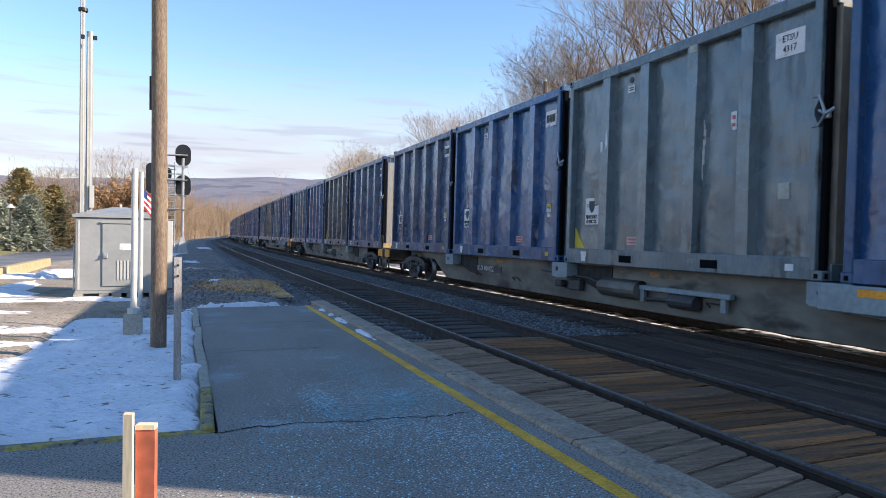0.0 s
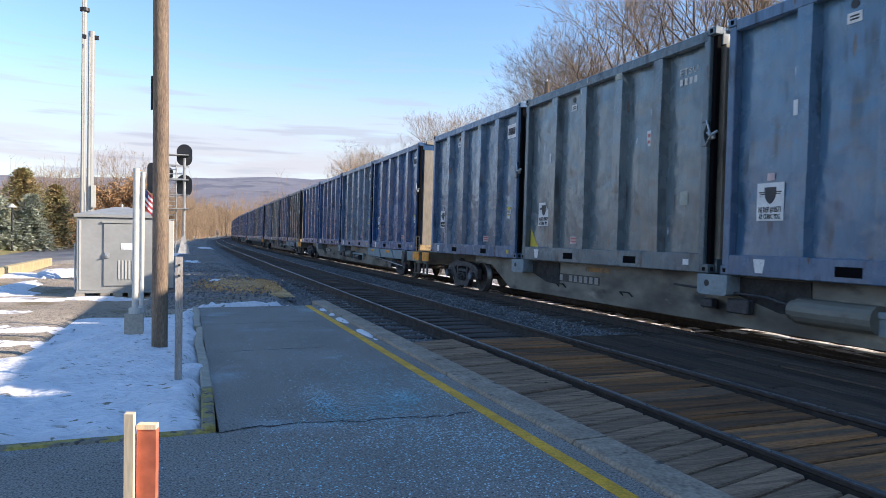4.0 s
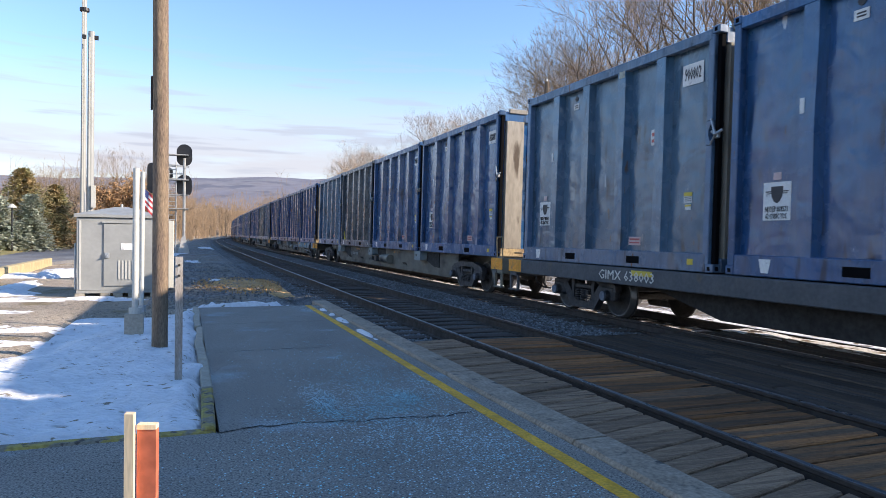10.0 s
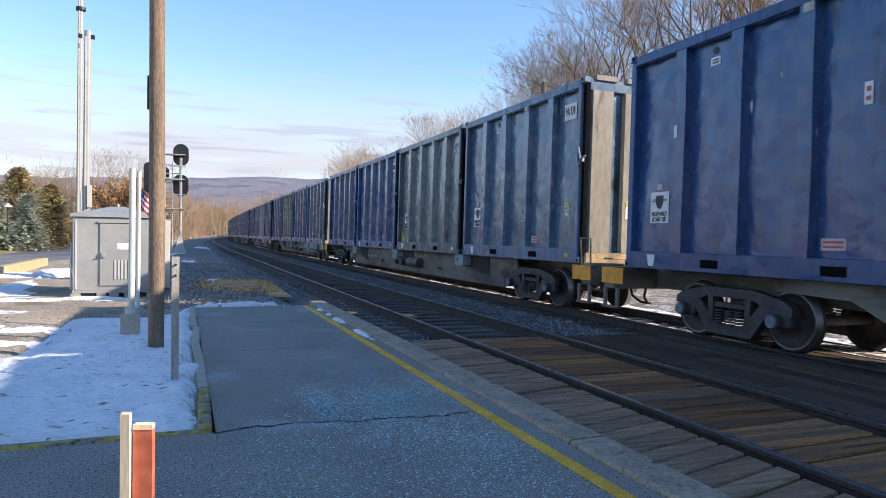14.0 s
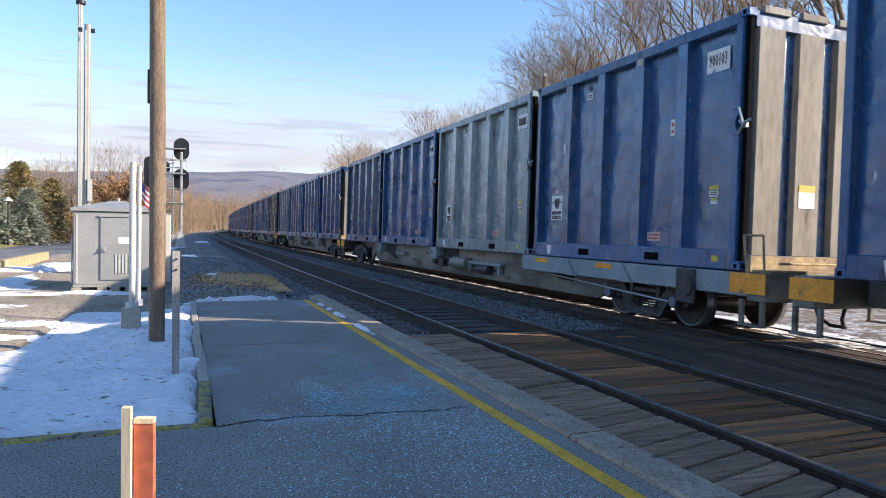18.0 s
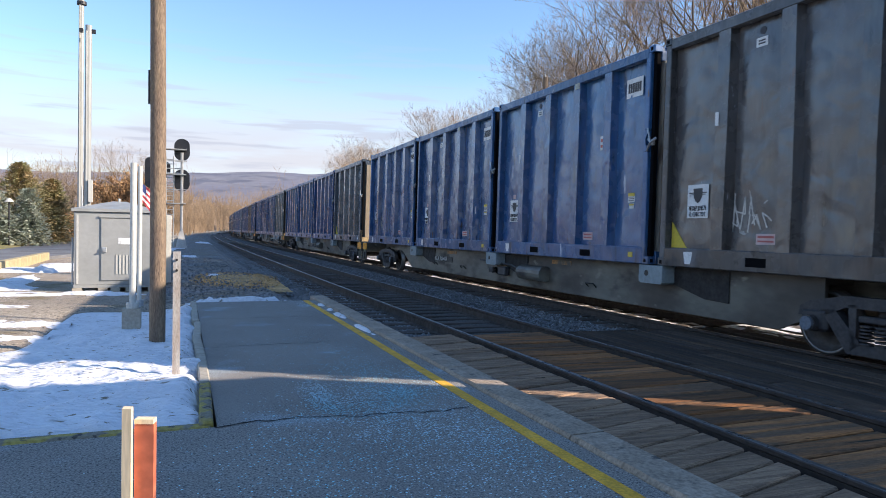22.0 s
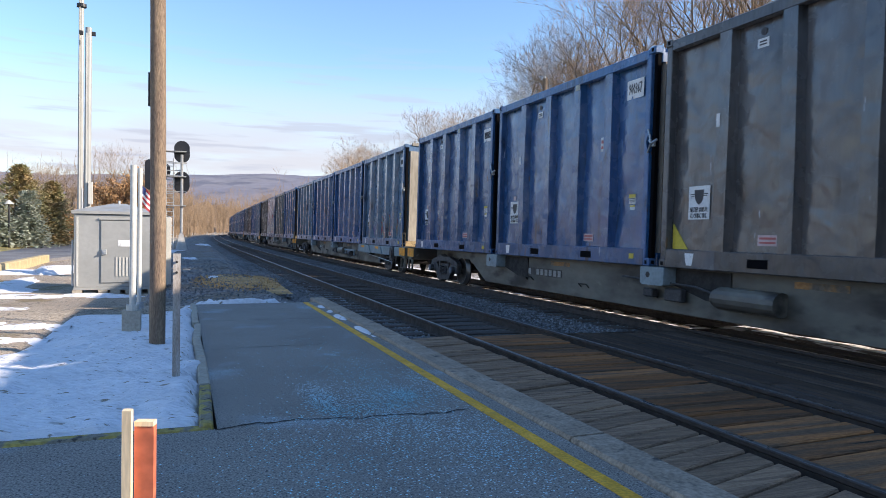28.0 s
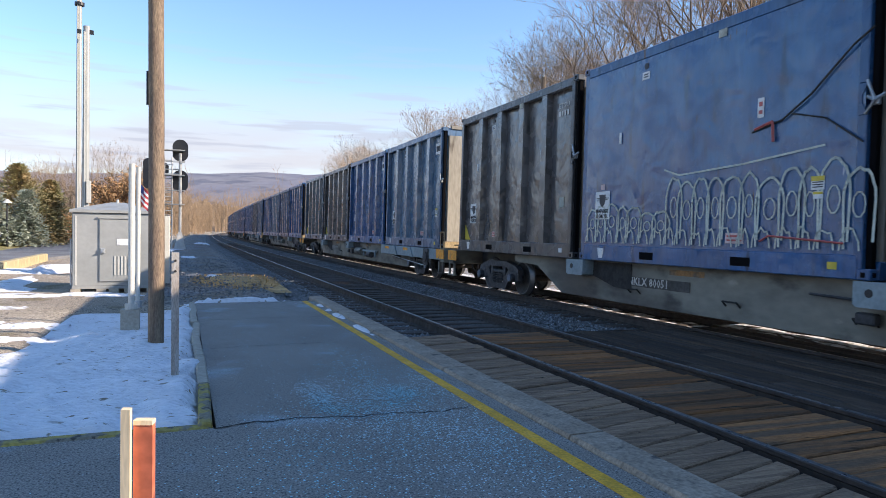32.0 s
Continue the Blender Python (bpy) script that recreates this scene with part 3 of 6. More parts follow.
def snow_z(x, y):
    edge = min((0.20 + 0.15 * noise.noise((0, y * 2.3, 8)) + 0.05 * noise.noise((0, y * 8, 3)) - x) / 0.16, (y - 5.13 - 0.04 * noise.noise((x * 2.2, 0, 3))) / 0.13, ((13.9 + 2.3 * x if x > -1.6 else 10.2) + 0.8 * noise.noise((x * 0.8, y * 0.6, 4)) - y) / 0.9, (y - 1.5 + 20) / 1)
    lump = 0.05 * noise.noise((x * 1.1, y * 0.9, 0)) + 0.035 * noise.noise((x * 4.5, y * 3, 2)) + 0.03 * abs(noise.noise((x * 9, y * 6, 9))) - 0.05 * max(0.0, noise.noise((x * 5, y * 7, 12)) - 0.15)
    thin = max(0.0, min(1.0, (y - 7.2) / 2.5)) * max(0.0, min(1.0, (-0.35 - x) / 1.2))
    return -0.13 + min(1.0, max(-0.3, edge)) * (0.165 - 0.09 * thin) + lump * min(1.0, max(0.0, edge))


b.grid(lambda x, y: (x, y, snow_z(x, y)), along(-6.5, -3.0, 0.12) + along(-2.95, 0.36, 0.04), along(5.09, 13.9, 0.055))
tagged(new("snow", b.mesh("snow", M["snow"], True, False)), "trampled shaded snow on the bed beside the platform", "snow", kind="structure")


def snow_patch(cx, cy, rx, ry, rise, seed, mt="snow", name="snow_patch", label="thin crusted snow patch on the gravel", base=None, n=44):
    b = Build()

    def fn(u, w):
        x, y = cx + u * rx * 1.3, cy + w * ry * 1.3
        r = math.hypot(u * 1.3, w * 1.3) + 0.45 * noise.noise((x * 1.3 / max(0.3, rx), y * 1.3 / max(0.3, ry), seed)) + 0.18 * noise.noise((x * 5, y * 5, seed)) + 0.22 * noise.noise((x * 11, y * 8, seed))
        g = ground_z(x, y) if base is None else base
        return (x, y, g + min(rise, 0.6 * rise * (1 - r) * 3) + 0.012 * noise.noise((x * 6, y * 6, seed)))

    st = [-1 + 2 * i / n for i in range(n + 1)]
    b.grid(fn, st, st)
    return tagged(new(name, b.mesh(name, M[mt], True, False)), label, name.replace("_", " "), kind="structure")


for i, (cx, cy, rx, ry, ri) in enumerate(((1.05, 14.3, 0.95, 0.42, 0.14), (-6.0, 26.0, 2.8, 1.5, 0.10), (0.3, 38, 0.6, 2.2, 0.08), (-0.6, 52, 0.8, 3, 0.09), (-4.3, 20.5, 0.5, 3.0, 0.07), (-3.9, 26.5, 1.0, 1.6, 0.22), (-1.4, 16.9, 0.6, 0.3, 0.05), (-2.9, 10.6, 0.9, 0.45, 0.06), (-2.3, 12.0, 0.5, 0.25, 0.05), (-3.4, 12.4, 0.9, 0.3, 0.05), (-3.9, 14.6, 1.2, 0.3, 0.05), (-4.4, 9.2, 0.9, 0.6, 0.06), (-3.4, 17.2, 1.0, 0.5, 0.05), (-4.2, 19.0, 0.8, 0.8, 0.05), (0.9, 22.3, 0.25, 0.35, 0.09), (2, 75, 1.2, 6, 0.1), (-1.9, 17.3, 0.8, 0.25, 0.06))):
    snow_patch(cx, cy, rx, ry, ri, i)
for i, (cy, l) in enumerate(((12.9, 0.5), (11.2, 1.1), (9.6, 1.0), (12.1, 0.25))):
    snow_patch(2.46, cy, 0.06, l * 0.5, 0.03, 20 + i, base=0.0, label="thin line of snow along the platform edge", n=14)
snow_patch(3.2, 8.95, 0.16, 0.22, 0.06, 30, base=-0.16, n=12)
# mound and tufts stand in shade; their sunlit look is in the colour
snow_patch(1.4, 20.5, 0.9, 2.6, 0.045, 41, base=-0.055, mt="dry_grass", name="grass_mound", label="low mound of dry brown grass on the gravel", n=60)
rng = random.Random(77)
b = Build()
for i in range(2600):
    a, r = rng.uniform(0, 6.283), rng.random() ** 0.6 * 1.25
    x, y = 1.4 + 1.0 * r * math.cos(a), 20.5 + 2.7 * r * math.sin(a)
    p = Vector((x, y, -0.045))
    d = Vector((rng.gauss(0, 1), rng.gauss(0, 1), rng.uniform(0.2, 1.2))).normalized() * rng.uniform(0.05, 0.11)
    s = Vector((-d.y, d.x, 0)).normalized() * 0.012
    b.add([p - s, p + s, p + d], [(0, 1, 2)])
tagged(new("dry_tufts", b.mesh("dry_tufts", M["straw"], False, False)), "short tufts of dry orange grass on the gravel", "grass", kind="stuff")

# ballast and track
b = Build()
ysl = along(-60, 60, 0.35) + along(60.5, 330, 3)
prof_u = [1.9, 2.7, 2.99, 3.35, 3.8, 4.3, 4.8, 5.3, 5.7, 6.2, 6.7, 7.3, 7.9, 8.5, 9.0, 9.6, 10.2, 10.9, 11.9]
prof_z = [-0.36, -0.25, -0.20, -0.185, -0.185, -0.20, -0.185, -0.185, -0.21, -0.24, -0.21, -0.185, -0.185, -0.20, -0.185, -0.185, -0.19, -0.26, -0.45]


def bed(i, y):
    u, z = prof_u[int(i)], prof_z[int(i)]
    far = y > 14.6
    if not far and u < 2.99:
        u, z = 2.80, -0.24
    p = on_line(y, u, z)
    p.z += 0.018 * noise.noise((p.x * 4, p.y * 4, 0)) + 0.012 * noise.noise((p.x * 9, p.y * 9, 4))
    return p


b.grid(bed, list(range(len(prof_u))), ysl)
b.m = [1 if 2.9 < prof_u[k % (len(prof_u) - 1)] < 5.6 or prof_u[k % (len(prof_u) - 1)] > 7.0 else 0 for k in range(len(b.f))]
ballast = tagged(new("ballast", b.mesh("ballast", [M["ballast"], M["trackbed"]], False, False)), "grey crushed stone ballast under the tracks", "ballast", kind="structure")

RAIL = [(-0.07, -0.17), (0.07, -0.17), (0.07, -0.158), (0.012, -0.145), (0.01, -0.05), (0.035, -0.035), (0.036, -0.008), (0.028, 0.0), (-0.028, 0.0), (-0.036, -0.008), (-0.035, -0.035), (-0.01, -0.05), (-0.012, -0.145), (-0.07, -0.158)]
yr = along(-60, 40, 2) + along(42, 330, 4)
for nm, off in (("track_near", TRACK_A), ("track_far", TRACK_B)):
    tr = tagged(new(nm), "railway track with worn steel rails on dark sleepers", "track", kind="structure")
    for s in (-1, 1):
        b = Build()
        sweep(b, RAIL, yr, off + s * GAUGE / 2)
        sweep(b, [(-0.026, 0.0005), (0.026, 0.0005), (0.022, 0.0025), (-0.022, 0.0025)], yr, off + s * GAUGE / 2, 1)
        part("rail", b, [M["rail"], M["rail_top"]], tr)
    tie = Build().box(-1.3, 1.3, -0.11, 0.11, -0.36, -0.165, c=0.012).mesh("sleeper", M["tie"])
    y = 9.1 if nm == "track_near" else 9.3
    k = 0
    while y < 85:
        p = on_line(y, off)
        part("sleeper", tie, None, tr, at=Matrix.Translation(p) @ pose(0, 0, 0, 0, math.degrees(BANK), -math.degrees(bend(y)[1]) + 1.2 * math.sin(k * 2.1)))
        y += 0.53
        k += 1

# plank crossing between platform and tracks
crossing = tagged(new("plank_crossing"), "weathered plank crossing laid level with the rails", "crossing", kind="structure")
rng = random.Random(11)


def planks(u0, u1, y0, y1, mt, width, z=-0.004, skew=0.0):
    y = y0
    while y < y1:
        w = width * rng.uniform(0.85, 1.15)
        b = Build().box(u0 + rng.uniform(0, 0.05), u1 - rng.uniform(0, 0.015), 0.012, w - 0.012, -0.14, z + rng.uniform(-0.014, 0.006), c=0.012)
        for i, (px, py, pz) in enumerate(b.v):
            t = (px - u0) / (u1 - u0)
            q = on_line(y + py + skew * (px - u0), px, pz)
            b.v[i] = tuple(q)
        part("plank", b, M[mt], crossing)
        y += w


planks(2.86, 3.655, -6.0, 8.75, "timber", 0.235, -0.045, 0.28)
planks(3.88, 5.12, -6.0, 8.95, "timber_in", 0.30, -0.05, 0.08)


def long_planks(u0, u1, y0, y1, mt, n, z):
    """Planks laid along the rails, in lengths of three to five metres."""
    w = (u1 - u0) / n
    for i in range(n):
        y = y0 - rng.uniform(0, 2.0)
        while y < y1:
            e = min(y1 + rng.uniform(-0.08, 0.08), y + rng.uniform(3.0, 5.0))
            top = z + rng.uniform(-0.012, 0.006)
            b = Build().box(u0 + i * w + 0.008, u0 + (i + 1) * w - 0.008, y + 0.008, e - 0.008, -0.14, top, c=0.010)
            b.v = [tuple(on_line(py, px_, pz)) for px_, py, pz in b.v]
            part("plank", b, M[mt], crossing)
            y = e


long_planks(5.33, 7.66, -6.0, 9.0, "plank_dark", 8, -0.035)
long_planks(7.87, 9.15, -6.0, 9.0, "plank_dark", 4, -0.015)

# thin trampled snow and litter beyond the tracks
M["thin_snow"] = mat("thin_snow_over_litter", (0.42, 0.42, 0.42), 0.8, vary=0.3, scale=1.2, fine=12, bump=0.03, tint=(0.27, 0.245, 0.21), spots=[((0.15, 0.11, 0.075), 0.50, 2.2, 0.06), ((0.17, 0.13, 0.09), 0.50, 7.0, 0.06)])
b = Build()
b.grid(lambda i, y: on_line(y, 10.9 + i * 0.8, -0.30 + 0.05 * noise.noise((i, y * 0.7, 6)), False) + Vector((0, 0, -0.12 if i in (0, 9) else 0)), range(10), along(-40, 130, 1.0))
tagged(new("verge", b.mesh("verge", M["thin_snow"], True, False)), "thin sunlit snow and leaf litter beyond the tracks", "verge", kind="structure")

# snow left along the far edge of the ballast
M["strip_snow"] = mat("sunlit_snow_strip", (0.78, 0.77, 0.76), 0.8, vary=0.15, scale=1.2, fine=12, bump=0.03, tint=(0.60, 0.58, 0.55), spots=[((0.17, 0.125, 0.08), 0.54, 3.5, 0.08)])
b = Build()
b.grid(lambda i, y: on_line(y, 9.32 + i * 0.38, -0.135 + 0.05 * noise.noise((i * 0.7, y * 0.9, 16)) - 0.03 * i * 0.25, True), range(5), along(-20, 110, 0.5))
b.grid(lambda i, y: on_line(y, 8.52 + i * 0.17, (-0.012 if y < 9.4 else -0.172) + (0.022 if y < 9.4 else 0.05) * noise.noise((i * 0.9, y * 2.3, 23)), True), range(5), along(-20, 9.4, 0.2) + along(9.5, 110, 0.25))
tagged(new("snow_strip", b.mesh("snow_strip", M["strip_snow"], True, False)), "thin sunlit snow along the far edge of the ballast", "snow", kind="structure")

# gravel shoulder between the platform's end and the bend
b = Build()


def shoulder(u, y):
    p = on_line(y, u, 0.0, False)
    k = max(0.0, min(1.0, (u + 1.2) / 0.6)) * max(0.0, min(1.0, (y - 14.0) / 0.8))
    p.z = -0.26 + 0.22 * k + 0.03 * noise.noise((p.x * 0.9, p.y * 0.6, 2)) + 0.014 * noise.noise((p.x * 6, p.y * 6, 1)) - (0.20 * max(0.0, u - 1.9) / 0.5)
    if u < -1.2:
        p.z = ground_z(p.x, p.y) - 0.05
    return p


b.grid(shoulder, along(-1.6, 2.45, 0.12), along(13.9, 30, 0.16) + along(30.5, 200, 1.2))
tagged(new("shoulder", b.mesh("shoulder", M["shoulder"], False, False)), "blue-grey gravel shoulder beside the track", "gravel", kind="structure")

# loose stones on the ballast
rng = random.Random(8)
b = Build()
OCT = [(0, 1, 2), (0, 2, 3), (0, 3, 4), (0, 4, 1), (5, 2, 1), (5, 3, 2), (5, 4, 3), (5, 1, 4)]
for i in range(9000):
    y = 9.0 + 26 * rng.random() ** 1.6
    u = rng.choice((rng.uniform(-0.6, 3.0), rng.uniform(2.95, 3.7), rng.uniform(5.3, 7.7), rng.uniform(5.5, 7.2)))
    if (u < 2.96 and y < 14.3) or (y < 14.6 and u < 3.0):
        continue
    r = rng.uniform(0.018, 0.042)
    p = on_line(y, u, -0.19 if u > 2.6 else -0.05 - 0.2 * max(0.0, u - 1.9))
    a = rng.uniform(0, 6.28)
    c, s_ = math.cos(a) * r, math.sin(a) * r
    q = [rng.uniform(0.6, 1.3) for _ in range(6)]
    b.add([p + Vector(v) for v in ((0, 0, r * 0.8 * q[0]), (c * q[1], s_ * q[1], 0), (-s_ * q[2], c * q[2], 0.1 * r), (-c * q[3], -s_ * q[3], 0), (s_ * q[4], -c * q[4], 0.1 * r), (0, 0, -r * 0.6))], OCT)
tagged(new("ballast_stones", b.mesh("ballast_stones", M["stone"], False, False)), "loose grey ballast stones", "stones", kind="stuff")

# ---- the train ----
SPEED, PITCH, FIRST = 14.286, 26.5, 38.58
BOX_L, BOX_W, BOX_H, BOX_GAP, DECK = 6.06, 2.44, 3.70, 0.254, 1.003
HL, HW = BOX_L / 2, BOX_W / 2
RIBS = (1.72, 0.56, -0.60, -1.70)
RAIL_H = 0.29
LETTERS = {"b": "blue", "d": "deep", "n": "navy", "s": "slate", "g": "grey", "e": "green", "p": "pale", "w": "brown", "f": "blue"}
WORDS = {"blue": "faded blue", "deep": "deep blue", "navy": "dark navy", "slate": "slate blue", "grey": "dark grey", "green": "grey-green", "pale": "pale worn grey", "brown": "brownish dark grey"}


RECESS = 0.14


def sheet_in(y, z, dent, seed, swell=0.018):
    """How far the near side sheet is buckled inwards at (y, z)."""
    k = 0.5 + 0.5 * math.cos(2 * math.pi * (y - 1.14) / 1.16)
    e = max(0.0, min(1.0, (z - RAIL_H) / 0.4, (BOX_H - 0.18 - z) / 0.4))
    d = dent * (0.5 + noise.noise((y * 0.9, z * 0.55, seed)) + 0.55 * noise.noise((y * 2.3, z * 1.1, seed + 3)) + 0.22 * noise.noise((y * 4.5, z * 3.1, seed + 9)))
    return d * (0.25 + 0.75 * e) - swell * k * e


def side_sheet(b, x, ys, dent, seed, out):
    """A steel side sheet, buckled a little by dent."""
    m = 26 if out < 0 else 8
    zs = [RAIL_H - 0.05 + (BOX_H - 0.13 - RAIL_H) * i / m for i in range(m + 1)]
    b.grid(lambda y, z: (x + (sheet_in(y, z, dent, seed) if out < 0 else 0.0), y, z), ys, zs)
    return b


def sticker(name, parent, y, z, w, h, mt, label="", marks=(), x=-HW + 0.052):
    """A thin plate on the near side, with printed bars (y, z, w, h, material) as its own parts."""
    ob = part(name, Build().box(-0.004, 0.0, -w / 2, w / 2, -h / 2, h / 2), mt, parent, label, at=pose(x, y, z))
    if marks:
        b, kinds = Build(), []
        for dy, dz, ww, hh, mm in marks:
            if mm not in kinds:
                kinds.append(mm)
            b.box(-0.008, -0.004, dy - ww / 2, dy + ww / 2, dz - hh / 2, dz + hh / 2, kinds.index(mm))
        tagged(part("print", b, kinds, ob), kind="stuff")
    return ob


def label_text(text, height, width):
    me = lettering(text, height)
    w = max(v.co.x for v in me.vertices) - min(v.co.x for v in me.vertices)
    me.transform(Matrix.Diagonal((width / w, 1, 1, 1)))
    me.materials.append(M["ink"])
    return me


LABEL_TEXT = (label_text("NJ DEP #18571", 0.075, 0.37), label_text("62 CUBIC YDS.", 0.07, 0.36))
_b = Build().prism([(-0.10, 0.20), (0.10, 0.20), (0.09, 0.07), (0.05, 0.0), (0.0, -0.03), (-0.05, 0.0), (-0.09, 0.07)], -0.008, -0.004)
_b.box(-0.0085, -0.0045, -0.19, 0.19, 0.125, 0.14).box(-0.0085, -0.0045, -0.17, 0.17, 0.10, 0.112)
SHIELD = _b.mesh("shield", M["ink"])


SURFACE = {}


def make_container(key, seed, smooth=False, dent=0.012):
    col = PAINT[key]
    c = thing("waste_container", WORDS[key] + " ribbed steel waste container riding on a flatcar", "container", "containers on the train")
    b = Build()
    for s in (-1, 1):
        b.box(s * HW - (0.10 if s > 0 else 0), s * HW + (0.10 if s < 0 else 0), -HL + 0.16, HL - 0.16, 0.0, RAIL_H, c=0.012)
    b.box(-HW + 0.16, HW - 0.16, -HL, -HL + 0.1, 0.0, 0.22, c=0.012).box(-HW + 0.16, HW - 0.16, HL - 0.1, HL, 0.0, 0.22, c=0.012)
    b.box(-HW + 0.1, HW - 0.1, -HL + 0.1, HL - 0.1, 0.10, 0.2)
    part("base_frame", b, POSTS[key], c)
    b = Build()
    for s in (-1, 1):
        b.box(s * HW - (0.12 if s > 0 else 0), s * HW + (0.12 if s < 0 else 0), -HL + 0.16, HL - 0.16, BOX_H - 0.20, BOX_H - 0.03, c=0.012)
    b.box(-HW + 0.16, HW - 0.16, -HL + 0.02, -HL + 0.14, BOX_H - 0.26, BOX_H - 0.02, c=0.012).box(-HW + 0.16, HW - 0.16, HL - 0.14, HL - 0.02, BOX_H - 0.26, BOX_H - 0.02, c=0.012)
    part("top_frame", b, POSTS[key], c)
    for sx in (-1, 1):
        for sy in (-1, 1):
            b = Build()
            x0, y0 = sx * (HW - 0.08), sy * (HL - 0.08)
            b.box(x0 - 0.08, x0 + 0.08, y0 - 0.08, y0 + 0.08, 0.0, 0.13, c=0.012).box(x0 - 0.08, x0 + 0.08, y0 - 0.08, y0 + 0.08, BOX_H - 0.12, BOX_H, c=0.012)
            if sx < 0 and sy < 0:
                # the door end: a flush post, notched at the latch, and a slimmer inset hinge post, its shade painted
                # near-black
                for z0, z1 in ((0.12, 1.92), (2.28, BOX_H - 0.12)):
                    b.box(x0 - 0.075, x0 + 0.065, y0 + 0.03, y0 + 0.15, z0, z1, c=0.012)
                b.prism([(y0 + 0.15, 1.92), (y0 + 0.03, 1.92), (y0 + 0.10, 2.06), (y0 + 0.10, 2.14), (y0 + 0.03, 2.28), (y0 + 0.15, 2.28)], x0 - 0.075, x0 + 0.065)
                b.box(x0 - 0.015, x0 + 0.075, y0 - 0.05, y0 + 0.03, 0.12, BOX_H - 0.12, 1, c=0.012)
            else:
                b.box(x0 - 0.065, x0 + 0.065, y0 - 0.065, y0 + 0.065, 0.12, BOX_H - 0.12, c=0.012)
            # near-black blocks paint the shade in the casting holes
            b.box(x0 - 0.0825, x0 + 0.0825, y0 - 0.03, y0 + 0.03, 0.03, 0.09, 1).box(x0 - 0.03, x0 + 0.03, y0 - 0.0825, y0 + 0.0825, 0.03, 0.09, 1)
            b.box(x0 - 0.0825, x0 + 0.0825, y0 - 0.03, y0 + 0.03, BOX_H - 0.09, BOX_H - 0.03, 1)
            part("corner_post", b, [POSTS[key], M["void"]], c)
    for s in (-1, 1):
        m = 54 if s < 0 else 12
        ys = [-HL + 0.14 + (BOX_L - 0.28) * i / m for i in range(m + 1)]
        b = side_sheet(Build(), s * (HW - (0.012 if smooth else RECESS)), ys, dent * (0.25 if smooth else 1), seed * 7.3 + s, s)
        part("side_panel", b.mesh("side_panel", col, True, True), None, c)
    if not smooth:
        for r in RIBS:
            b = Build()
            w = 0.115
            o = [(-HW + RECESS + 0.04, r - w - 0.045), (-HW + 0.008, r - w), (-HW + 0.008, r + w), (-HW + RECESS + 0.04, r + w + 0.03)]
            zs = [RAIL_H - 0.01 + (BOX_H - 0.18 - RAIL_H) * i / 8 for i in range(9)]
            b.grid(lambda i, z: (o[int(i)][0], o[int(i)][1] + dent * 0.9 * noise.noise((r, z * 0.8, seed)), z), range(4), zs)
            part("rib", b, col, c)
        b = Build()
        for r in RIBS:
            b.box(HW - 0.13, HW - 0.008, r - 0.1, r + 0.1, 0.24, BOX_H - 0.19)
        part("far_side_ribs", b, col, c)
    # ends: raised vertical stiffeners on a recessed sheet
    for s, nm in ((-1, "end_door"), (1, "end_wall")):
        b = Build()
        y0 = s * (HL - 0.10)
        # sheet keeps the darker side paint, so the recess shade is partly colour
        b.box(-HW + 0.14, HW - 0.14, min(y0, y0 - s * 0.04), max(y0, y0 - s * 0.04), 0.2, BOX_H - 0.24)
        e = part(nm, b, col, c)
        for k in (-1, 0, 1):
            q = Build()
            xx = k * 0.76
            w1, w2 = 0.255, 0.235
            q.prism([(xx - w1, y0), (xx - w2, y0 + s * 0.095), (xx + w2, y0 + s * 0.095), (xx + w1, y0)], 0.22, BOX_H - 0.25, axis="z")
            part("door_stiffener" if s < 0 else "wall_stiffener", q, PALE_ENDS[key], e)
    b = Build()
    b.grid(lambda x, y: (x, y, BOX_H - 0.045 + 0.03 * math.cos(x * 1.3)), along(-HW + 0.1, HW - 0.1, 0.4), along(-HL + 0.12, HL - 0.12, 0.5))
    part("roof", b, col, c)
    y0 = -HL + 0.10 - 0.095
    b = Build().box(-0.16, 0.16, y0 - 0.006, y0, 0.92, 1.16).box(-0.16, 0.16, y0 - 0.008, y0 - 0.001, 1.162, 1.26, 1)
    tagged(part("door_notice", b, [M["white"], M["yellow"]], c, "white notice with a yellow head"), kind="stuff")
    b = Build()
    for k in range(3):
        b.box(-0.95 + k * 0.72, -0.45 + k * 0.72, -HL - 0.02, -HL + 0.06, BOX_H - 0.06, BOX_H + 0.05, c=0.01)
    part("lid_hinge", b, PALE_ENDS[key], c)
    # fork pockets are near-black boxes, their inner shade put in the colour
    for y in (0.97, -1.10):
        part("fork_pocket", Build().box(-HW - 0.003, -HW + 0.06, y - 0.18, y + 0.18, 0.07, 0.195), M["void"], c)
    b = Build().path([(-HW + 0.02, -HL + 0.12, 2.12), (-HW - 0.05, -HL - 0.02, 2.05), (-HW + 0.02, -HL - 0.09, 2.12)], 0.022).path([(-HW - 0.02, -HL + 0.1, 2.3), (-HW - 0.05, -HL - 0.02, 2.05), (-HW + 0.0, -HL + 0.13, 1.92)], 0.018)
    b.box(-HW - 0.03, -HW + 0.03, -HL - 0.05, -HL + 0.04, 2.0, 2.1, c=0.01)
    # bright metal puts the sunlit look of the latch into its material
    part("door_latch", b, M["galv"], c, "bare steel latch")
    # stickers
    dd = dent * (0.25 if smooth else 1)
    at_x = lambda y, z: -HW + (0.012 if smooth else RECESS) + sheet_in(y, z, dd, seed * 7.3 - 1) - 0.004
    SURFACE[key, smooth, dent] = at_x
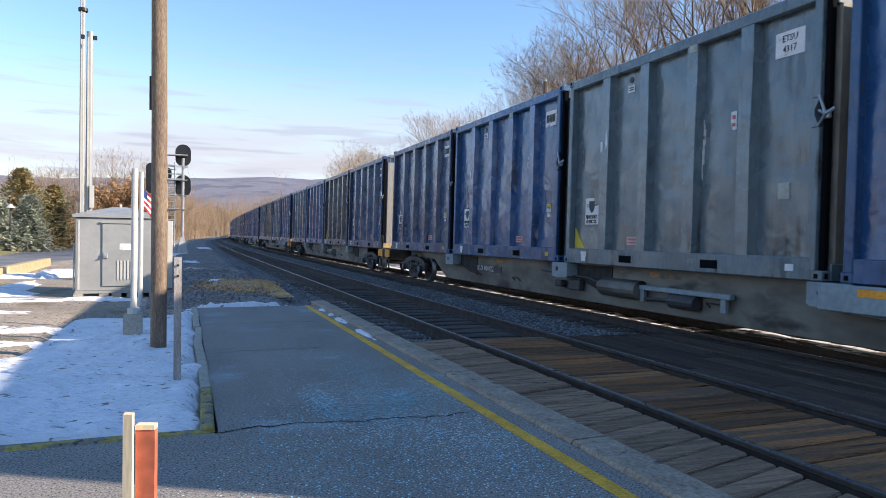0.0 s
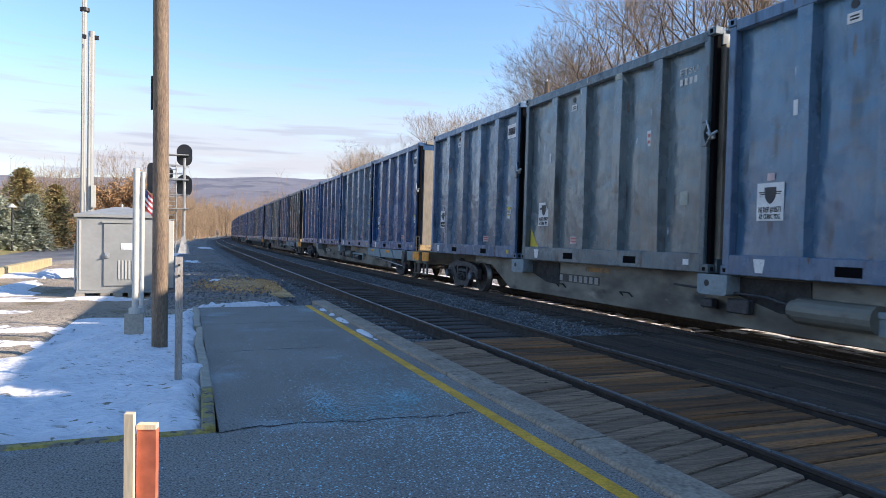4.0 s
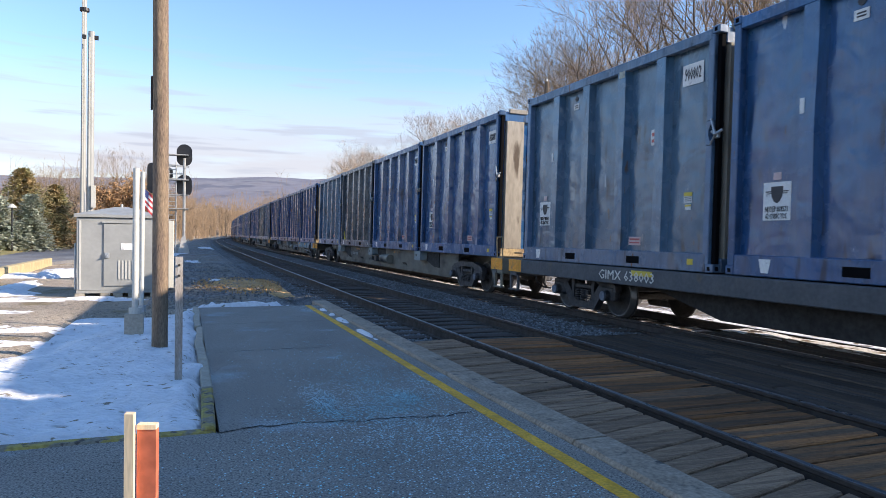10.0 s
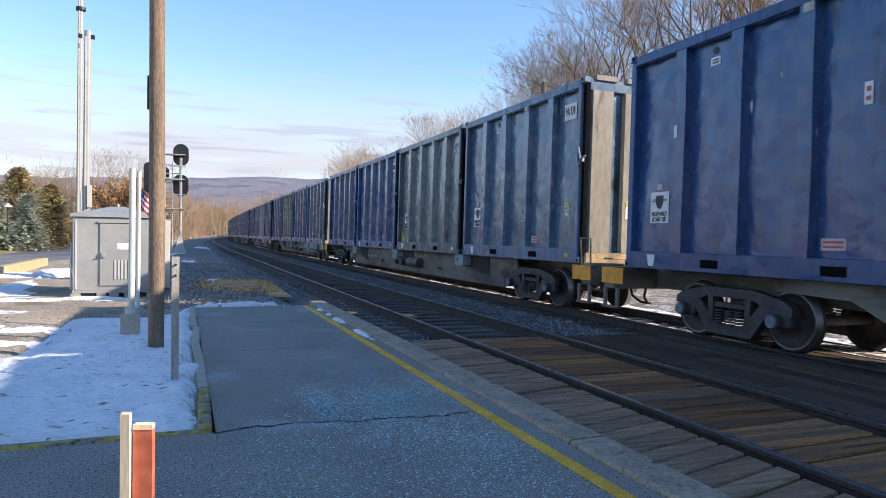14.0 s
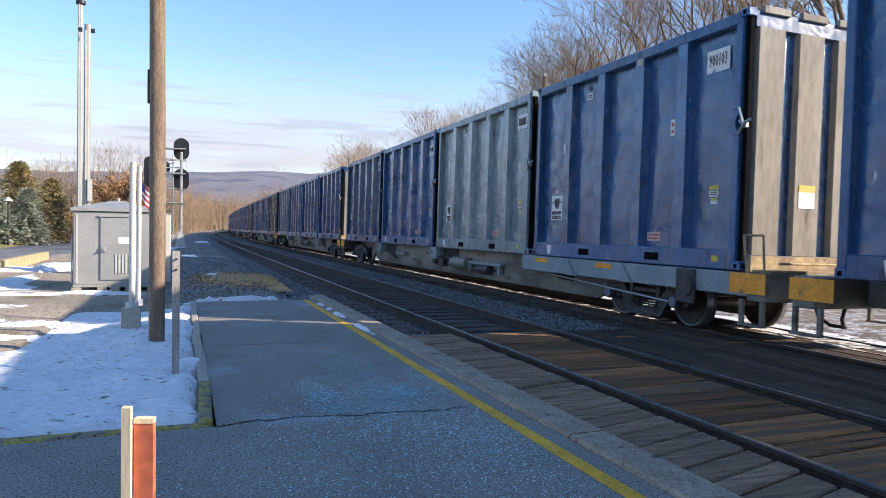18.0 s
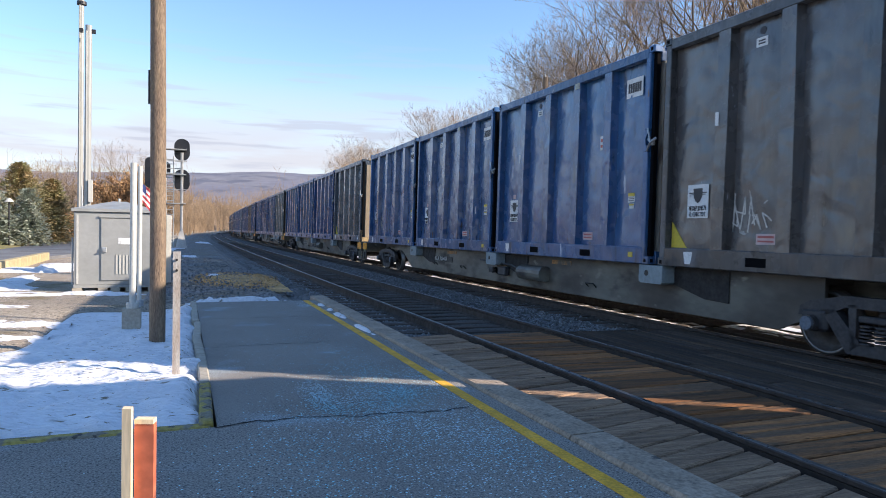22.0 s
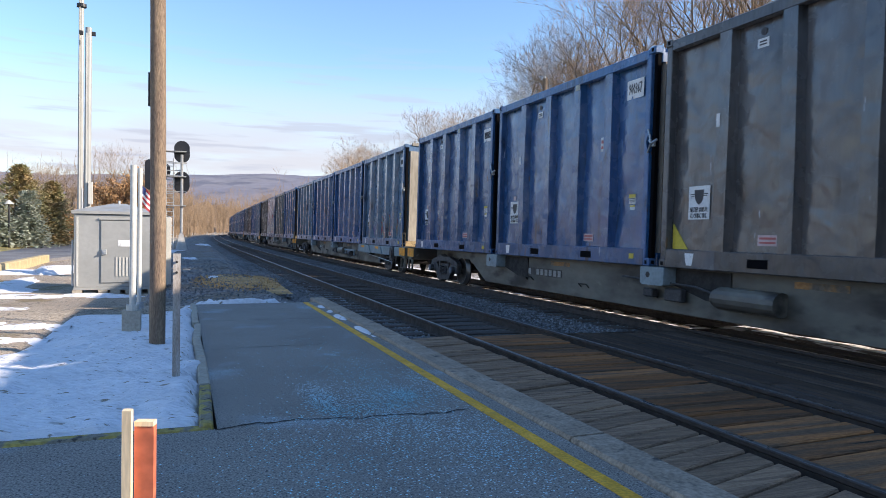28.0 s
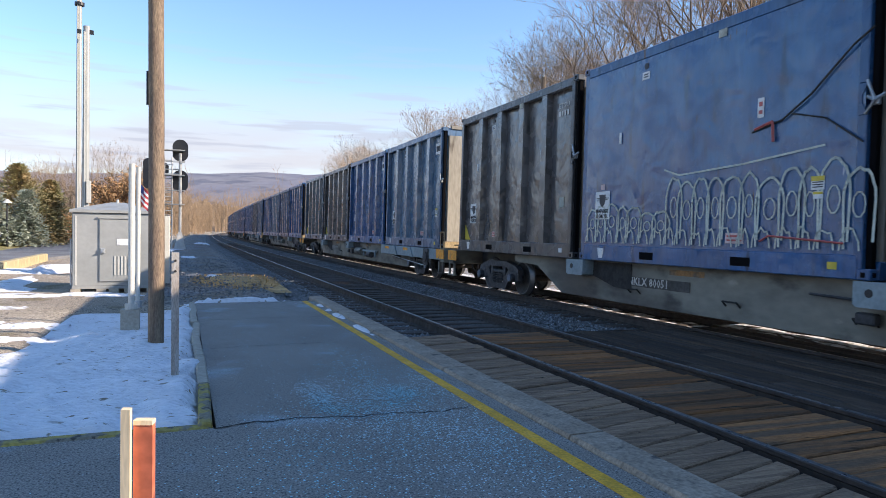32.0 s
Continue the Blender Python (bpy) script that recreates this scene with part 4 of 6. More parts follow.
    K, W, R, Yl = M["ink"], M["white"], M["red"], M["yellow"]
    old = key in ("grey", "green", "brown")
    ml = sticker("maker_label", c, 2.28, 1.03, 0.46, 0.52, W, "white sticker with a dark shield mark", x=at_x(2.28, 1.03))
    part("shield", SHIELD, None, ml, "dark shield emblem")
    for zz, me in zip((-0.11, -0.205), LABEL_TEXT):
        part("lettering", me, None, ml, at=Matrix.Translation((-0.008, 0, zz)) @ pose(0, 0, 0, 0, 0, -90))
    if old:
        part("yellow_corner", Build().prism([(2.86, RAIL_H + 0.01), (2.86, RAIL_H + 0.42), (2.50, RAIL_H + 0.01)], at_x(2.75, 0.45) - 0.006, at_x(2.75, 0.45) + 0.01), M["yellow"], c, "yellow painted triangle")
    else:
        sticker("seal_label", c, 2.28, 1.37, 0.13, 0.10, M["pink"], "small faded red label", x=at_x(2.28, 1.37))
    part("foot_label", Build().prism([(2.41, 0.24), (2.21, 0.24), (2.23, 0.13), (2.25, 0.05), (2.37, 0.05), (2.39, 0.13)], -HW - 0.004, -HW - 0.001), W, c, "ragged white label")
    sticker("inspection_label", c, 1.12, 3.20, 0.20, 0.13, W, "small white label with print", [(0, 0.02, 0.12, 0.02, K), (0, -0.02, 0.12, 0.02, K)], at_x(1.12, 3.20))
    part("round_vent", Build().tube((at_x(1.12, 3.36) - 0.006, 1.12, 3.36), (at_x(1.12, 3.36) + 0.02, 1.12, 3.36), 0.055, n=14), K, c, "dark round vent")
    sticker("warning_label", c, -1.38, 2.24, 0.11, 0.27, W, "white label with red print", [(0, 0.05, 0.06, 0.06, R), (0, -0.06, 0.06, 0.05, R)], at_x(-1.38, 2.24))
    sticker("weight_label", c, 0.95 if old else -0.98, 0.46, 0.34, 0.15, M["pink"], "pale red and white label", [(0, 0.03, 0.28, 0.03, R), (0, -0.03, 0.28, 0.025, R)], at_x(0.95 if old else -0.98, 0.46))
    if old:
        sticker("caution_label", c, -2.32, 1.16, 0.19, 0.22, M["pale_label"], "bleached white label", x=at_x(-2.32, 1.16))
    else:
        sticker("caution_label", c, -2.32, 1.16, 0.19, 0.17, W, "white label with a yellow top", [(0, 0.055, 0.19, 0.06, Yl), (0, 0.01, 0.15, 0.012, K), (0, -0.02, 0.15, 0.012, K), (0, -0.05, 0.15, 0.012, K)], at_x(-2.32, 1.16))
        sticker("caution_label_foot", c, -2.33, 1.01, 0.14, 0.09, W, "small white label", [(0, 0.025, 0.14, 0.03, Yl)], at_x(-2.33, 1.01))
    sticker("small_label", c, 1.80, 2.22, 0.07, 0.20, W, "small white label", x=-HW + 0.004)
    sticker("post_patch", c, -0.62, 3.46, 0.16, 0.12, M["pale_label"], "bleached patch on the rib", x=-HW + 0.004)
    sticker("rail_patch", c, -2.55, 0.15, 0.13, 0.09, Yl if not old else W, "small scuffed oval plate", x=-HW - 0.001)
    return c


def number_plate(c, text, x, stencil=False):
    """The white number plate at the near end; text None: unreadable, drawn as bars."""
    p = part("number_plate", Build().box(-0.004, 0, -0.235, 0.235, -0.17, 0.17), M["white"], c, "white number plate", at=pose(x, -2.33, 3.12))
    if stencil:
        p.data = EMPTY_PLATE
        p["label"] = "white stencilled number"
        part("lettering", STENCIL_TEXT, None, p, at=Matrix.Translation((-0.002, 0, 0.07)) @ pose(0, 0, 0, 0, 0, -90))
        return p
    rows = text.split("|") if text else ()
    if text:
        for i, r in enumerate(rows):
            h = 0.14 if len(rows) == 1 else 0.09
            me = lettering(r, h)
            me.materials.append(M["ink"])
            if len(rows) == 1:
                me.transform(Matrix.Diagonal((0.62, 1, 1.35, 1)))
            else:
                me.transform(Matrix.Diagonal((0.85, 1, 1, 1)))
            part("lettering", me, None, p, at=Matrix.Translation((-0.008, 0, (0.07 - 0.14 * i) if len(rows) > 1 else 0)) @ pose(0, 0, 0, 0, 0, -90))
    else:
        tagged(part("print", BARS["plate"], None, p), kind="stuff")
    return p


STENCIL_TEXT = label_text("ETSU", 0.11, 0.42)
STENCIL_TEXT.materials.clear()
STENCIL_TEXT.materials.append(M["white_ink"])
_b = Build()
for _k in range(4):
    _b.box(-0.004, 0, 0.135 - 0.11 * _k, 0.20 - 0.11 * _k, -0.14, -0.03)
EMPTY_PLATE = _b.mesh("number_plate", M["white_ink"])


def bars(n, pitch, w, h, skip, mt, at):
    b = Build()
    for i in range(n):
        if i != skip:
            yy = at[1] - pitch * (i - (n - 1) / 2)
            b.box(at[0] - 0.004, at[0], yy - w / 2, yy + w / 2, at[2] - h / 2, at[2] + h / 2)
    return b.mesh("print", M[mt])


BARS = {"plate": bars(6, 0.064, 0.05, 0.17, -1, "ink", (-0.004, 0, 0)), "mark": bars(11, 0.19, 0.12, 0.13, 4, "dim_ink", (-0.992, 4.35, 0.665))}


def graffiti(c, kind, x, seed):
    """Painted strokes on the near side, in flat bands."""
    rg = random.Random(seed)
    col = {"pale": mat("pale_spray_paint", (0.55, 0.58, 0.50), 0.7, vary=0.15, fine=30), "white": M["white_ink"]}["pale" if kind == "big" else "white"]
    b = Build()

    def stroke(pts, w):
        for (ya, za), (yb, zb) in zip(pts, pts[1:]):
            d = Vector((yb - ya, zb - za))
            if d.length < 1e-4:
                continue
            nn = Vector((-d.y, d.x)).normalized() * w
            e = d.normalized() * w * 0.6
            b.add([(x, ya - e.x + nn.x, za - e.y + nn.y), (x, yb + e.x + nn.x, zb + e.y + nn.y), (x, yb + e.x - nn.x, zb + e.y - nn.y), (x, ya - e.x - nn.x, za - e.y - nn.y)], [(0, 1, 2, 3)])

    if kind == "big":
        yy = 2.75
        k = 0
        while yy > -2.7:
            w, h = rg.uniform(0.30, 0.44), rg.uniform(0.50, 0.68) + (0.40 if yy < 0.8 else 0)
            pts = [(yy, 0.36)]
            for i in range(13):
                a = math.pi * i / 12
                pts.append((yy - w * 0.5 + w * 0.55 * math.cos(a), 0.36 + h * 0.62 + h * 0.38 * math.sin(a) + 0.02 * rg.uniform(-1, 1)))
            pts.append((yy - w, 0.45))
            stroke(pts, 0.017)
            mid = [(yy - w * 0.5 + w * 0.22 * math.cos(a), 0.36 + h * (0.55 + 0.16 * math.sin(a))) for a in [6.283 * i / 10 for i in range(11)]]
            stroke(mid, 0.010)
            pts = [(yy - w * 0.2 - w * 0.35 * math.cos(a), 0.34 + 0.22 * math.sin(a) * rg.uniform(0.8, 1.4)) for a in [math.pi * i / 8 for i in range(9)]]
            stroke(pts, 0.012)
            yy -= w * rg.uniform(0.8, 0.98)
            k += 1
        stroke([(0.55, 1.55), (0.2, 1.44), (-1.1, 1.5), (-2.4, 1.62)], 0.014)
    else:
        y0, z0 = (1.85, 0.85)
        for i in range(11):
            pts = [(y0 - 0.085 * i + rg.uniform(-0.14, 0.14), z0 + rg.uniform(-0.36, 0.36)) for _ in range(4)]
            stroke(pts, 0.011)
    return part("graffiti", b, col, c, "pale spray-painted strokes")


def spray_letters(c, surf):
    """A row of rounded sprayed letters: pale green bodies with red outlines, and fainter pink ones beside them."""
    rg = random.Random(8)
    fill, line, pink = Build(), Build(), Build()

    def band(b, pts, w, lift):
        for (ya, za), (yb, zb) in zip(pts, pts[1:]):
            d = Vector((yb - ya, zb - za))
            if d.length < 1e-4:
                continue
            q = Vector((-d.y, d.x)).normalized() * w
            xa, xb = surf(ya, za) - lift, surf(yb, zb) - lift
            b.add([(xa, ya + q.x, za + q.y), (xb, yb + q.x, zb + q.y), (xb, yb - q.x, zb - q.y), (xa, ya - q.x, za - q.y)], [(0, 1, 2, 3)])

    for i, y in enumerate((0.70, 0.22, -0.30, -0.80, -1.34, -1.86)):
        h, lean = rg.uniform(0.55, 0.85), rg.uniform(-0.10, 0.10)
        spine = [(y + lean * math.sin(k * 0.8 + i), 0.40 + h * k / 8) for k in range(9)]
        band(fill, spine, 0.11, 0.004)
        for e in (-1, 1):
            band(line, [(a + e * 0.12 + 0.02 * rg.uniform(-1, 1), z) for a, z in spine], 0.020, 0.006)
        band(line, [(spine[-1][0] + 0.12 * math.cos(a), spine[-1][1] + 0.09 * math.sin(a)) for a in [math.pi * k / 8 for k in range(9)]], 0.020, 0.006)
        band(line, [(y + 0.06 * math.cos(a), 0.62 + 0.12 * math.sin(a)) for a in [6.283 * k / 8 for k in range(9)]], 0.014, 0.007)
    for y in (2.0, 1.66, 1.34):
        band(pink, [(y + 0.05 * math.sin(k), 0.40 + 0.42 * k / 6) for k in range(7)], 0.09, 0.004)
    part("graffiti", fill, mat("pale_green_spray_paint", (0.20, 0.30, 0.20), 0.7, vary=0.3, scale=4, fine=20, tint=(0.14, 0.20, 0.20)), c, "pale green sprayed letter bodies")
    part("graffiti", line, mat("red_spray_paint", (0.50, 0.09, 0.07), 0.7, vary=0.25, scale=4, fine=20), c, "red sprayed outlines")
    part("graffiti", pink, mat("pink_spray_paint", (0.24, 0.17, 0.23), 0.7, vary=0.3, scale=4, fine=20, tint=(0.15, 0.13, 0.22)), c, "faint pink sprayed letters")


def sill_outline(deep=True):
    """Side view of the deep centre sill: (y, z) pairs."""
    return [(-9.4, 0.99), (-9.4, 0.55), (-8.7, 0.25), (7.2, 0.25), (8.3, 0.78), (9.4, 0.82), (9.4, 0.99)]


def make_truck(car, y):
    b = Build()
    b.box(-0.85, 0.85, -0.20, 0.20, 0.42, 0.66, c=0.03).tube((0, 0, 0.6), (0, 0, 0.92), 0.22, n=16)
    b.box(-1.0, 1.0, -0.12, 0.12, 0.36, 0.44)
    tr = part("truck_bolster", b, M["truck"], car, at=pose(0, y, 0))
    for s in (-1, 1):
        x0, x1 = s * 0.98 - 0.07, s * 0.98 + 0.07
        b = Build()
        # cast frame: top chord, two sloping legs, bottom bar, boxes over the axles
        b.prism([(-1.12, 0.50), (-1.10, 0.62), (-0.95, 0.70), (-0.45, 0.80), (0.45, 0.80), (0.95, 0.70), (1.10, 0.62), (1.12, 0.50), (0.72, 0.54), (0.45, 0.66), (-0.45, 0.66), (-0.72, 0.54)], x0, x1)
        for q in (-1, 1):
            b.prism([(q * 0.80, 0.60), (q * 0.60, 0.62), (q * 0.24, 0.24), (q * 0.42, 0.11)], x0, x1)
            b.prism([(q * 0.42, 0.70), (q * 0.31, 0.70), (q * 0.31, 0.22), (q * 0.38, 0.22)], x0, x1)
            b.box(x0 - 0.02, x1 + 0.02, q * 0.89 - 0.19, q * 0.89 + 0.19, 0.32, 0.60, c=0.04)
            b.tube((s * 1.0, q * 0.89, 0.42), (s * 1.16, q * 0.89, 0.42), 0.105, n=14)
            b.tube((s * 1.15, q * 0.89, 0.42), (s * 1.18, q * 0.89, 0.42), 0.06, n=10)
        b.prism([(-0.42, 0.11), (0.42, 0.11), (0.36, 0.24), (-0.36, 0.24)], x0, x1)
        fr = part("side_frame", b, M["truck"], tr, "cast steel side frame")
        for q in (-1, 1):
            part("bearing_cap", Build().tube((s * 1.16, q * 0.89, 0.42), (s * 1.19, q * 0.89, 0.42), 0.088, n=12), M["cap"], fr, "blue-grey bearing cap")
        b = Build()
        b.box(s * 0.98 - 0.07, s * 0.98 + 0.07, -0.29, 0.29, 0.50, 0.58, c=0.015)
        for k in (-0.19, 0.0, 0.19):
            for i in range(6):
                b.tube((s * 1.01, k, 0.245 + i * 0.042), (s * 1.01, k, 0.266 + i * 0.042), 0.078, n=10)
        tagged(part("spring_nest", b, M["truck"], tr), kind="stuff")
        part("brake_beam", Build().tube((s * 0.3, 0.45, 0.4), (s * 0.8, 0.40, 0.38), 0.035).box(s * 0.75 - 0.05, s * 0.75 + 0.05, 0.36, 0.46, 0.28, 0.52), M["dark"], tr)
    for q in (-1, 1):
        part("wheelset", WHEELSET, None, tr, "steel wheels on an axle", at=pose(0, q * 0.89, 0.42))
    return tr


def wheelset_mesh():
    b = Build()
    b.tube((-1.0, 0, 0), (1.0, 0, 0), 0.075, n=12)
    n = 24
    prof = [(-0.065, 0.10), (-0.03, 0.13), (-0.018, 0.30), (-0.05, 0.36), (-0.065, 0.37), (-0.065, 0.415), (0.045, 0.42), (0.055, 0.445), (0.075, 0.445), (0.075, 0.365), (0.04, 0.34), (0.02, 0.30), (0.02, 0.14), (0.09, 0.11), (0.09, 0.075), (-0.09, 0.075), (-0.09, 0.105)]
    for s in (-1, 1):
        vs = []
        for i in range(n):
            a = 2 * math.pi * i / n
            vs += [(s * (0.755 - u), r * math.cos(a), r * math.sin(a)) for u, r in prof]
        m = len(prof)
        for i in range(n):
            for j in range(m):
                mi = 1 if j in (4, 5) else 0
                b.add([], [])
                b.f.append(tuple(q + b_off for q, b_off in ((i * m + j, len(b.v)), (i * m + (j + 1) % m, len(b.v)), ((i + 1) % n * m + (j + 1) % m, len(b.v)), ((i + 1) % n * m + j, len(b.v)))))
                b.m.append(mi)
        b.v += vs
    return b.mesh("wheelset", [M["wheel"], M["wheel_rim"]], True)


WHEELSET = wheelset_mesh()


def make_car(kind):
    """A four-box container flatcar. kind: 'plain', 'sill' (pale side sill at its near end) or 'deck' (flush dark deck)."""
    paint = M["car_dark"] if kind == "deck" else M["car_grey"]
    words = {"plain": "grimy grey container flatcar with a deep belly sill", "sill": "grimy grey container flatcar with a pale blue end sill", "deck": "dark grey container flatcar with a full-length side sill"}[kind]
    c = thing("flatcar", words, "flatcar", "cars of the train")
    b = Build()
    if kind == "deck":
        b.box(-0.35, 0.35, -12.9, 12.9, 0.62, 0.95, c=0.02)
        for s in (-1, 1):
            x0, x1 = sorted((s * 1.30, s * 1.18))
            q = Build().box(x0, x1, -12.9, 12.9, 0.68, 0.985, c=0.015)
            sl = part("side_sill", q, paint, c)
            if s < 0:
                for y in (-11.5, -8.8, -5.0, -1.5, 3.2, 8.0):
                    part("reflector", Build().box(-1.306, -1.30, y - 0.28, y + 0.28, 0.86, 0.95), M["yellow"], sl, "yellow reflective strip")
        q = Build().box(-1.18, 1.18, -12.9, 12.9, 0.93, 0.985)
        part("deck", q, paint, c)
        q = Build()
        for s in (-1, 1):
            q.prism([(-8.4, 0.70), (-6.6, 0.27), (6.6, 0.27), (8.4, 0.70)], s * 0.85 - 0.03, s * 0.85 + 0.03)
        part("underframe", q, M["dark"], c)
    else:
        for s in (-1, 1):
            x0, x1 = sorted((s * 0.98, s * 0.92))
            sl = part("belly_sill", Build().prism(sill_outline(), x0, x1), paint, c)
            if s < 0:
                for y in (-4.2, -2.1, 0.3, 2.4, 4.7):
                    part("grab_iron", Build().path([(-0.98, y - 0.14, 0.46), (-1.05, y - 0.14, 0.53), (-1.05, y + 0.14, 0.53), (-0.98, y + 0.14, 0.46)], 0.014, 5), M["dark"], sl)
                for y in (-3.0, 3.4):
                    part("paint_patch", Build().box(-0.986, -0.981, y - 0.4, y + 0.4, 0.84, 0.93), M["faded_orange"], sl, "faded orange patch")
        b.box(-0.92, 0.92, -9.3, 9.3, 0.90, 0.985).box(-0.92, 0.92, -8.5, 7.0, 0.26, 0.30)
        b.box(-0.35, 0.35, -12.9, 12.9, 0.62, 0.97, c=0.02)
        part("centre_sill", b, paint, c)
        for y in (6.31, 0.0, -6.31):
            for s in (1, -1):
                x0, x1 = sorted((s * 1.25, s * 0.97))
                q = Build().prism([(y - 0.30, 0.992), (y + 0.30, 0.992), (y + 0.30, 0.72), (y + 0.25, 0.69), (y - 0.25, 0.69), (y - 0.30, 0.72)], x0, x1)
                br = part("container_bracket", q, M["car_blue_grey"], c, "pale bracket with an oval hole")
            # a black disc on the face paints the dark of the hole
            part("bracket_hole", Build().tube((-1.256, y + 0.10, 0.86), (-1.24, y + 0.10, 0.86), 0.05, n=12), M["black"], br)
        if kind == "sill":
            for s in (1, -1):
                x0, x1 = sorted((s * 1.30, s * 1.20))
                q = Build().box(x0, x1, -12.75, -6.2, 0.66, 0.985, c=0.015)
                ss = part("end_side_sill", q, M["car_blue_grey"], c, "pale blue-grey side sill")
            for y in (-7.0, -9.3):
                part("paint_patch", Build().box(-1.306, -1.301, y - 0.26, y + 0.26, 0.86, 0.95), M["orange"], ss)
            for y in (-8.1, -9.9):
                part("gusset", Build().prism([(y, 0.98), (y - 0.3, 0.66), (y + 0.05, 0.66)], -1.34, -1.30), M["car_blue_grey"], ss)
            part("brake_rod", Build().path([(-1.2, -6.6, 0.66), (-1.2, -8.5, 0.55), (-1.2, -11, 0.42)], 0.016, 6), M["galv"], c)
            q = Build().box(-1.12, -1.02, -4.6, -2.4, 0.62, 0.70, c=0.01).box(-1.10, -1.04, -4.5, -4.4, 0.42, 0.62).box(-1.10, -1.04, -2.6, -2.5, 0.42, 0.62)
            part("equipment_bar", q, M["car_blue_grey"], c, "pale bar carrying brake gear")
            part("brake_cylinder", Build().tube((-1.07, -3.9, 0.50), (-1.07, -3.3, 0.50), 0.12, n=14).tube((-1.07, -3.3, 0.50), (-1.07, -2.6, 0.47), 0.03), M["truck"], c)
            q = Build().box(-1.36, -1.30, -11.75, -11.35, 0.45, 0.98, c=0.02).tube((-1.40, -11.6, 0.72), (-1.30, -11.6, 0.72), 0.16, n=14)
            part("hand_brake", q, M["truck"], c)
        # valve, cylinder and pipes slung under the near side
        q = Build().tube((-1.08, -2.5, 0.60), (-1.08, -1.4, 0.60), 0.17, n=16).tube((-1.08, -1.4, 0.60), (-1.08, -1.3, 0.60), 0.13, n=16)
        part("air_reservoir", q, paint, c)
        # web plates below the deck, with the shade there painted in as near-black
        for y in (-6.31, 0.0, 6.31):
            part("bracket_web", Build().prism([(y - 1.5, 0.97), (y - 0.28, 0.97), (y - 0.28, 0.70), (y - 1.0, 0.52), (y - 1.5, 0.50)], -1.0, -0.985), M["dark"], c, "dark web plate behind the bracket")
        q = Build().path([(-1.1, 1.0, 0.78), (-1.1, -0.9, 0.72), (-1.1, -1.4, 0.62)], 0.02, 6).box(-1.15, -1.02, -0.6, -0.2, 0.45, 0.66, c=0.02).box(-1.15, -1.02, 0.1, 0.35, 0.48, 0.62, c=0.02)
        part("brake_valve", q, M["truck"], c)
    # ends
    for s in (-1, 1):
        q = Build()
        y0, y1 = sorted((s * 12.70, s * 13.03))
        q.box(-1.28, 1.28, y0, y1, 0.60, 1.0, c=0.02)
        es = part("end_sill", q, paint, c)
        for sx in (-1, 1):
            x0, x1 = sorted((sx * 1.29, sx * 1.285))
            part("end_paint", Build().box(sx * 1.30 - 0.006, sx * 1.30 + 0.006, y0 - 0.28 if s > 0 else y0 - 0.02, y1 + 0.02 if s > 0 else y1 + 0.28, 0.70, 0.98), M["orange"], es, "orange painted end of the sill")
        q = Build().box(-0.16, 0.16, *sorted((s * 13.02, s * 13.17)), 0.68, 0.95, c=0.03).box(-0.10, 0.10, *sorted((s * 13.16, s * 13.248)), 0.66, 0.97, c=0.03)
        part("coupler", q, M["truck"], c)
        q = Build()
        hose = [(-0.35, s * 13.0, 0.62), (-0.34, s * 13.06, 0.42), (-0.2, s * 13.14, 0.30), (-0.05, s * 13.235, 0.28)]
        q.path(hose, 0.025, 7)
        part("air_hose", q, M["black"], c)
        for sx in (-1, 1):
            q = Build()
            for yy in (s * 12.62, s * 12.98):
                q.box(sx * 1.26 - 0.025, sx * 1.26 + 0.025, yy - 0.03, yy + 0.03, 0.28, 0.62)
            q.box(sx * 1.26 - 0.06, sx * 1.26 + 0.06, *sorted((s * 12.60, s * 13.02)), 0.26, 0.29)
            part("step", q, paint, c)
            if s < 0:
                q = Build().path([(sx * 1.27, -12.74, 0.72), (sx * 1.25, -12.60, 1.50), (sx * 1.25, -12.94, 1.50), (sx * 1.27, -13.02, 0.72)], 0.017, 6)
                part("hand_rail", q, M["tan"] if sx < 0 else M["rust_rail"], c, "bent hand rail with worn tan paint")
        make_truck(c, s * 10.2)
    q = Build()
    q.box(-1.2, 1.2, -13.02, -12.72, 1.0, 1.03)
    q.path([(-0.9, -12.9, 1.12), (0.9, -12.9, 1.12)], 0.02).box(-1.15, 1.15, -12.64, -12.58, 1.0, 1.22)
    part("end_platform", q, M["tan"], c, "dirty tan end platform")
    return c


FAR_POSE = pose(0, -500, -20)
BOXES = ("bsbd", "nbeb", "sbgn", "sesb", "bbsb", "seng", "sbeb", "sgbb", "dddd", "bbes", "bebs", "nbpb", "sbbd", "bbbw", "bbdg", "bbbe", "bbwb", "sbbs", "wfgb", "gwbs", "bsnb", "bbgs", "sbnb", "bgbs", "nbbs", "bsbg")
NEAR_SILL = {-1, 1, 2, 3, 6, 8, 9, 13, 15, 17, 19, 22}
PLATES = {(0, 0): "900126", (3, 3): "ETSU|4370", (4, 0): "900802", (7, 3): "901130", (12, 0): "900834", (-1, 2): "ETSU|4317", (2, 1): "900295", (6, 2): "900713", (6, 1): "901502", (9, 1): "901088", (11, 0): "900457", (14, 1): "900367", (5, 2): "900378", (8, 1): "ETSU|4193", (9, 3): "900103", (10, 0): "901767", (12, 2): "901415"}
MARKS = {-1: "NKLX 800422", 2: "NKLX 800244", 9: "NKLX 800363", 11: "NKLX 800443", 16: "NKLX 80051", 15: "NKLX 800529", 3: "NKLX 800056", 10: "NKLX 800075"}
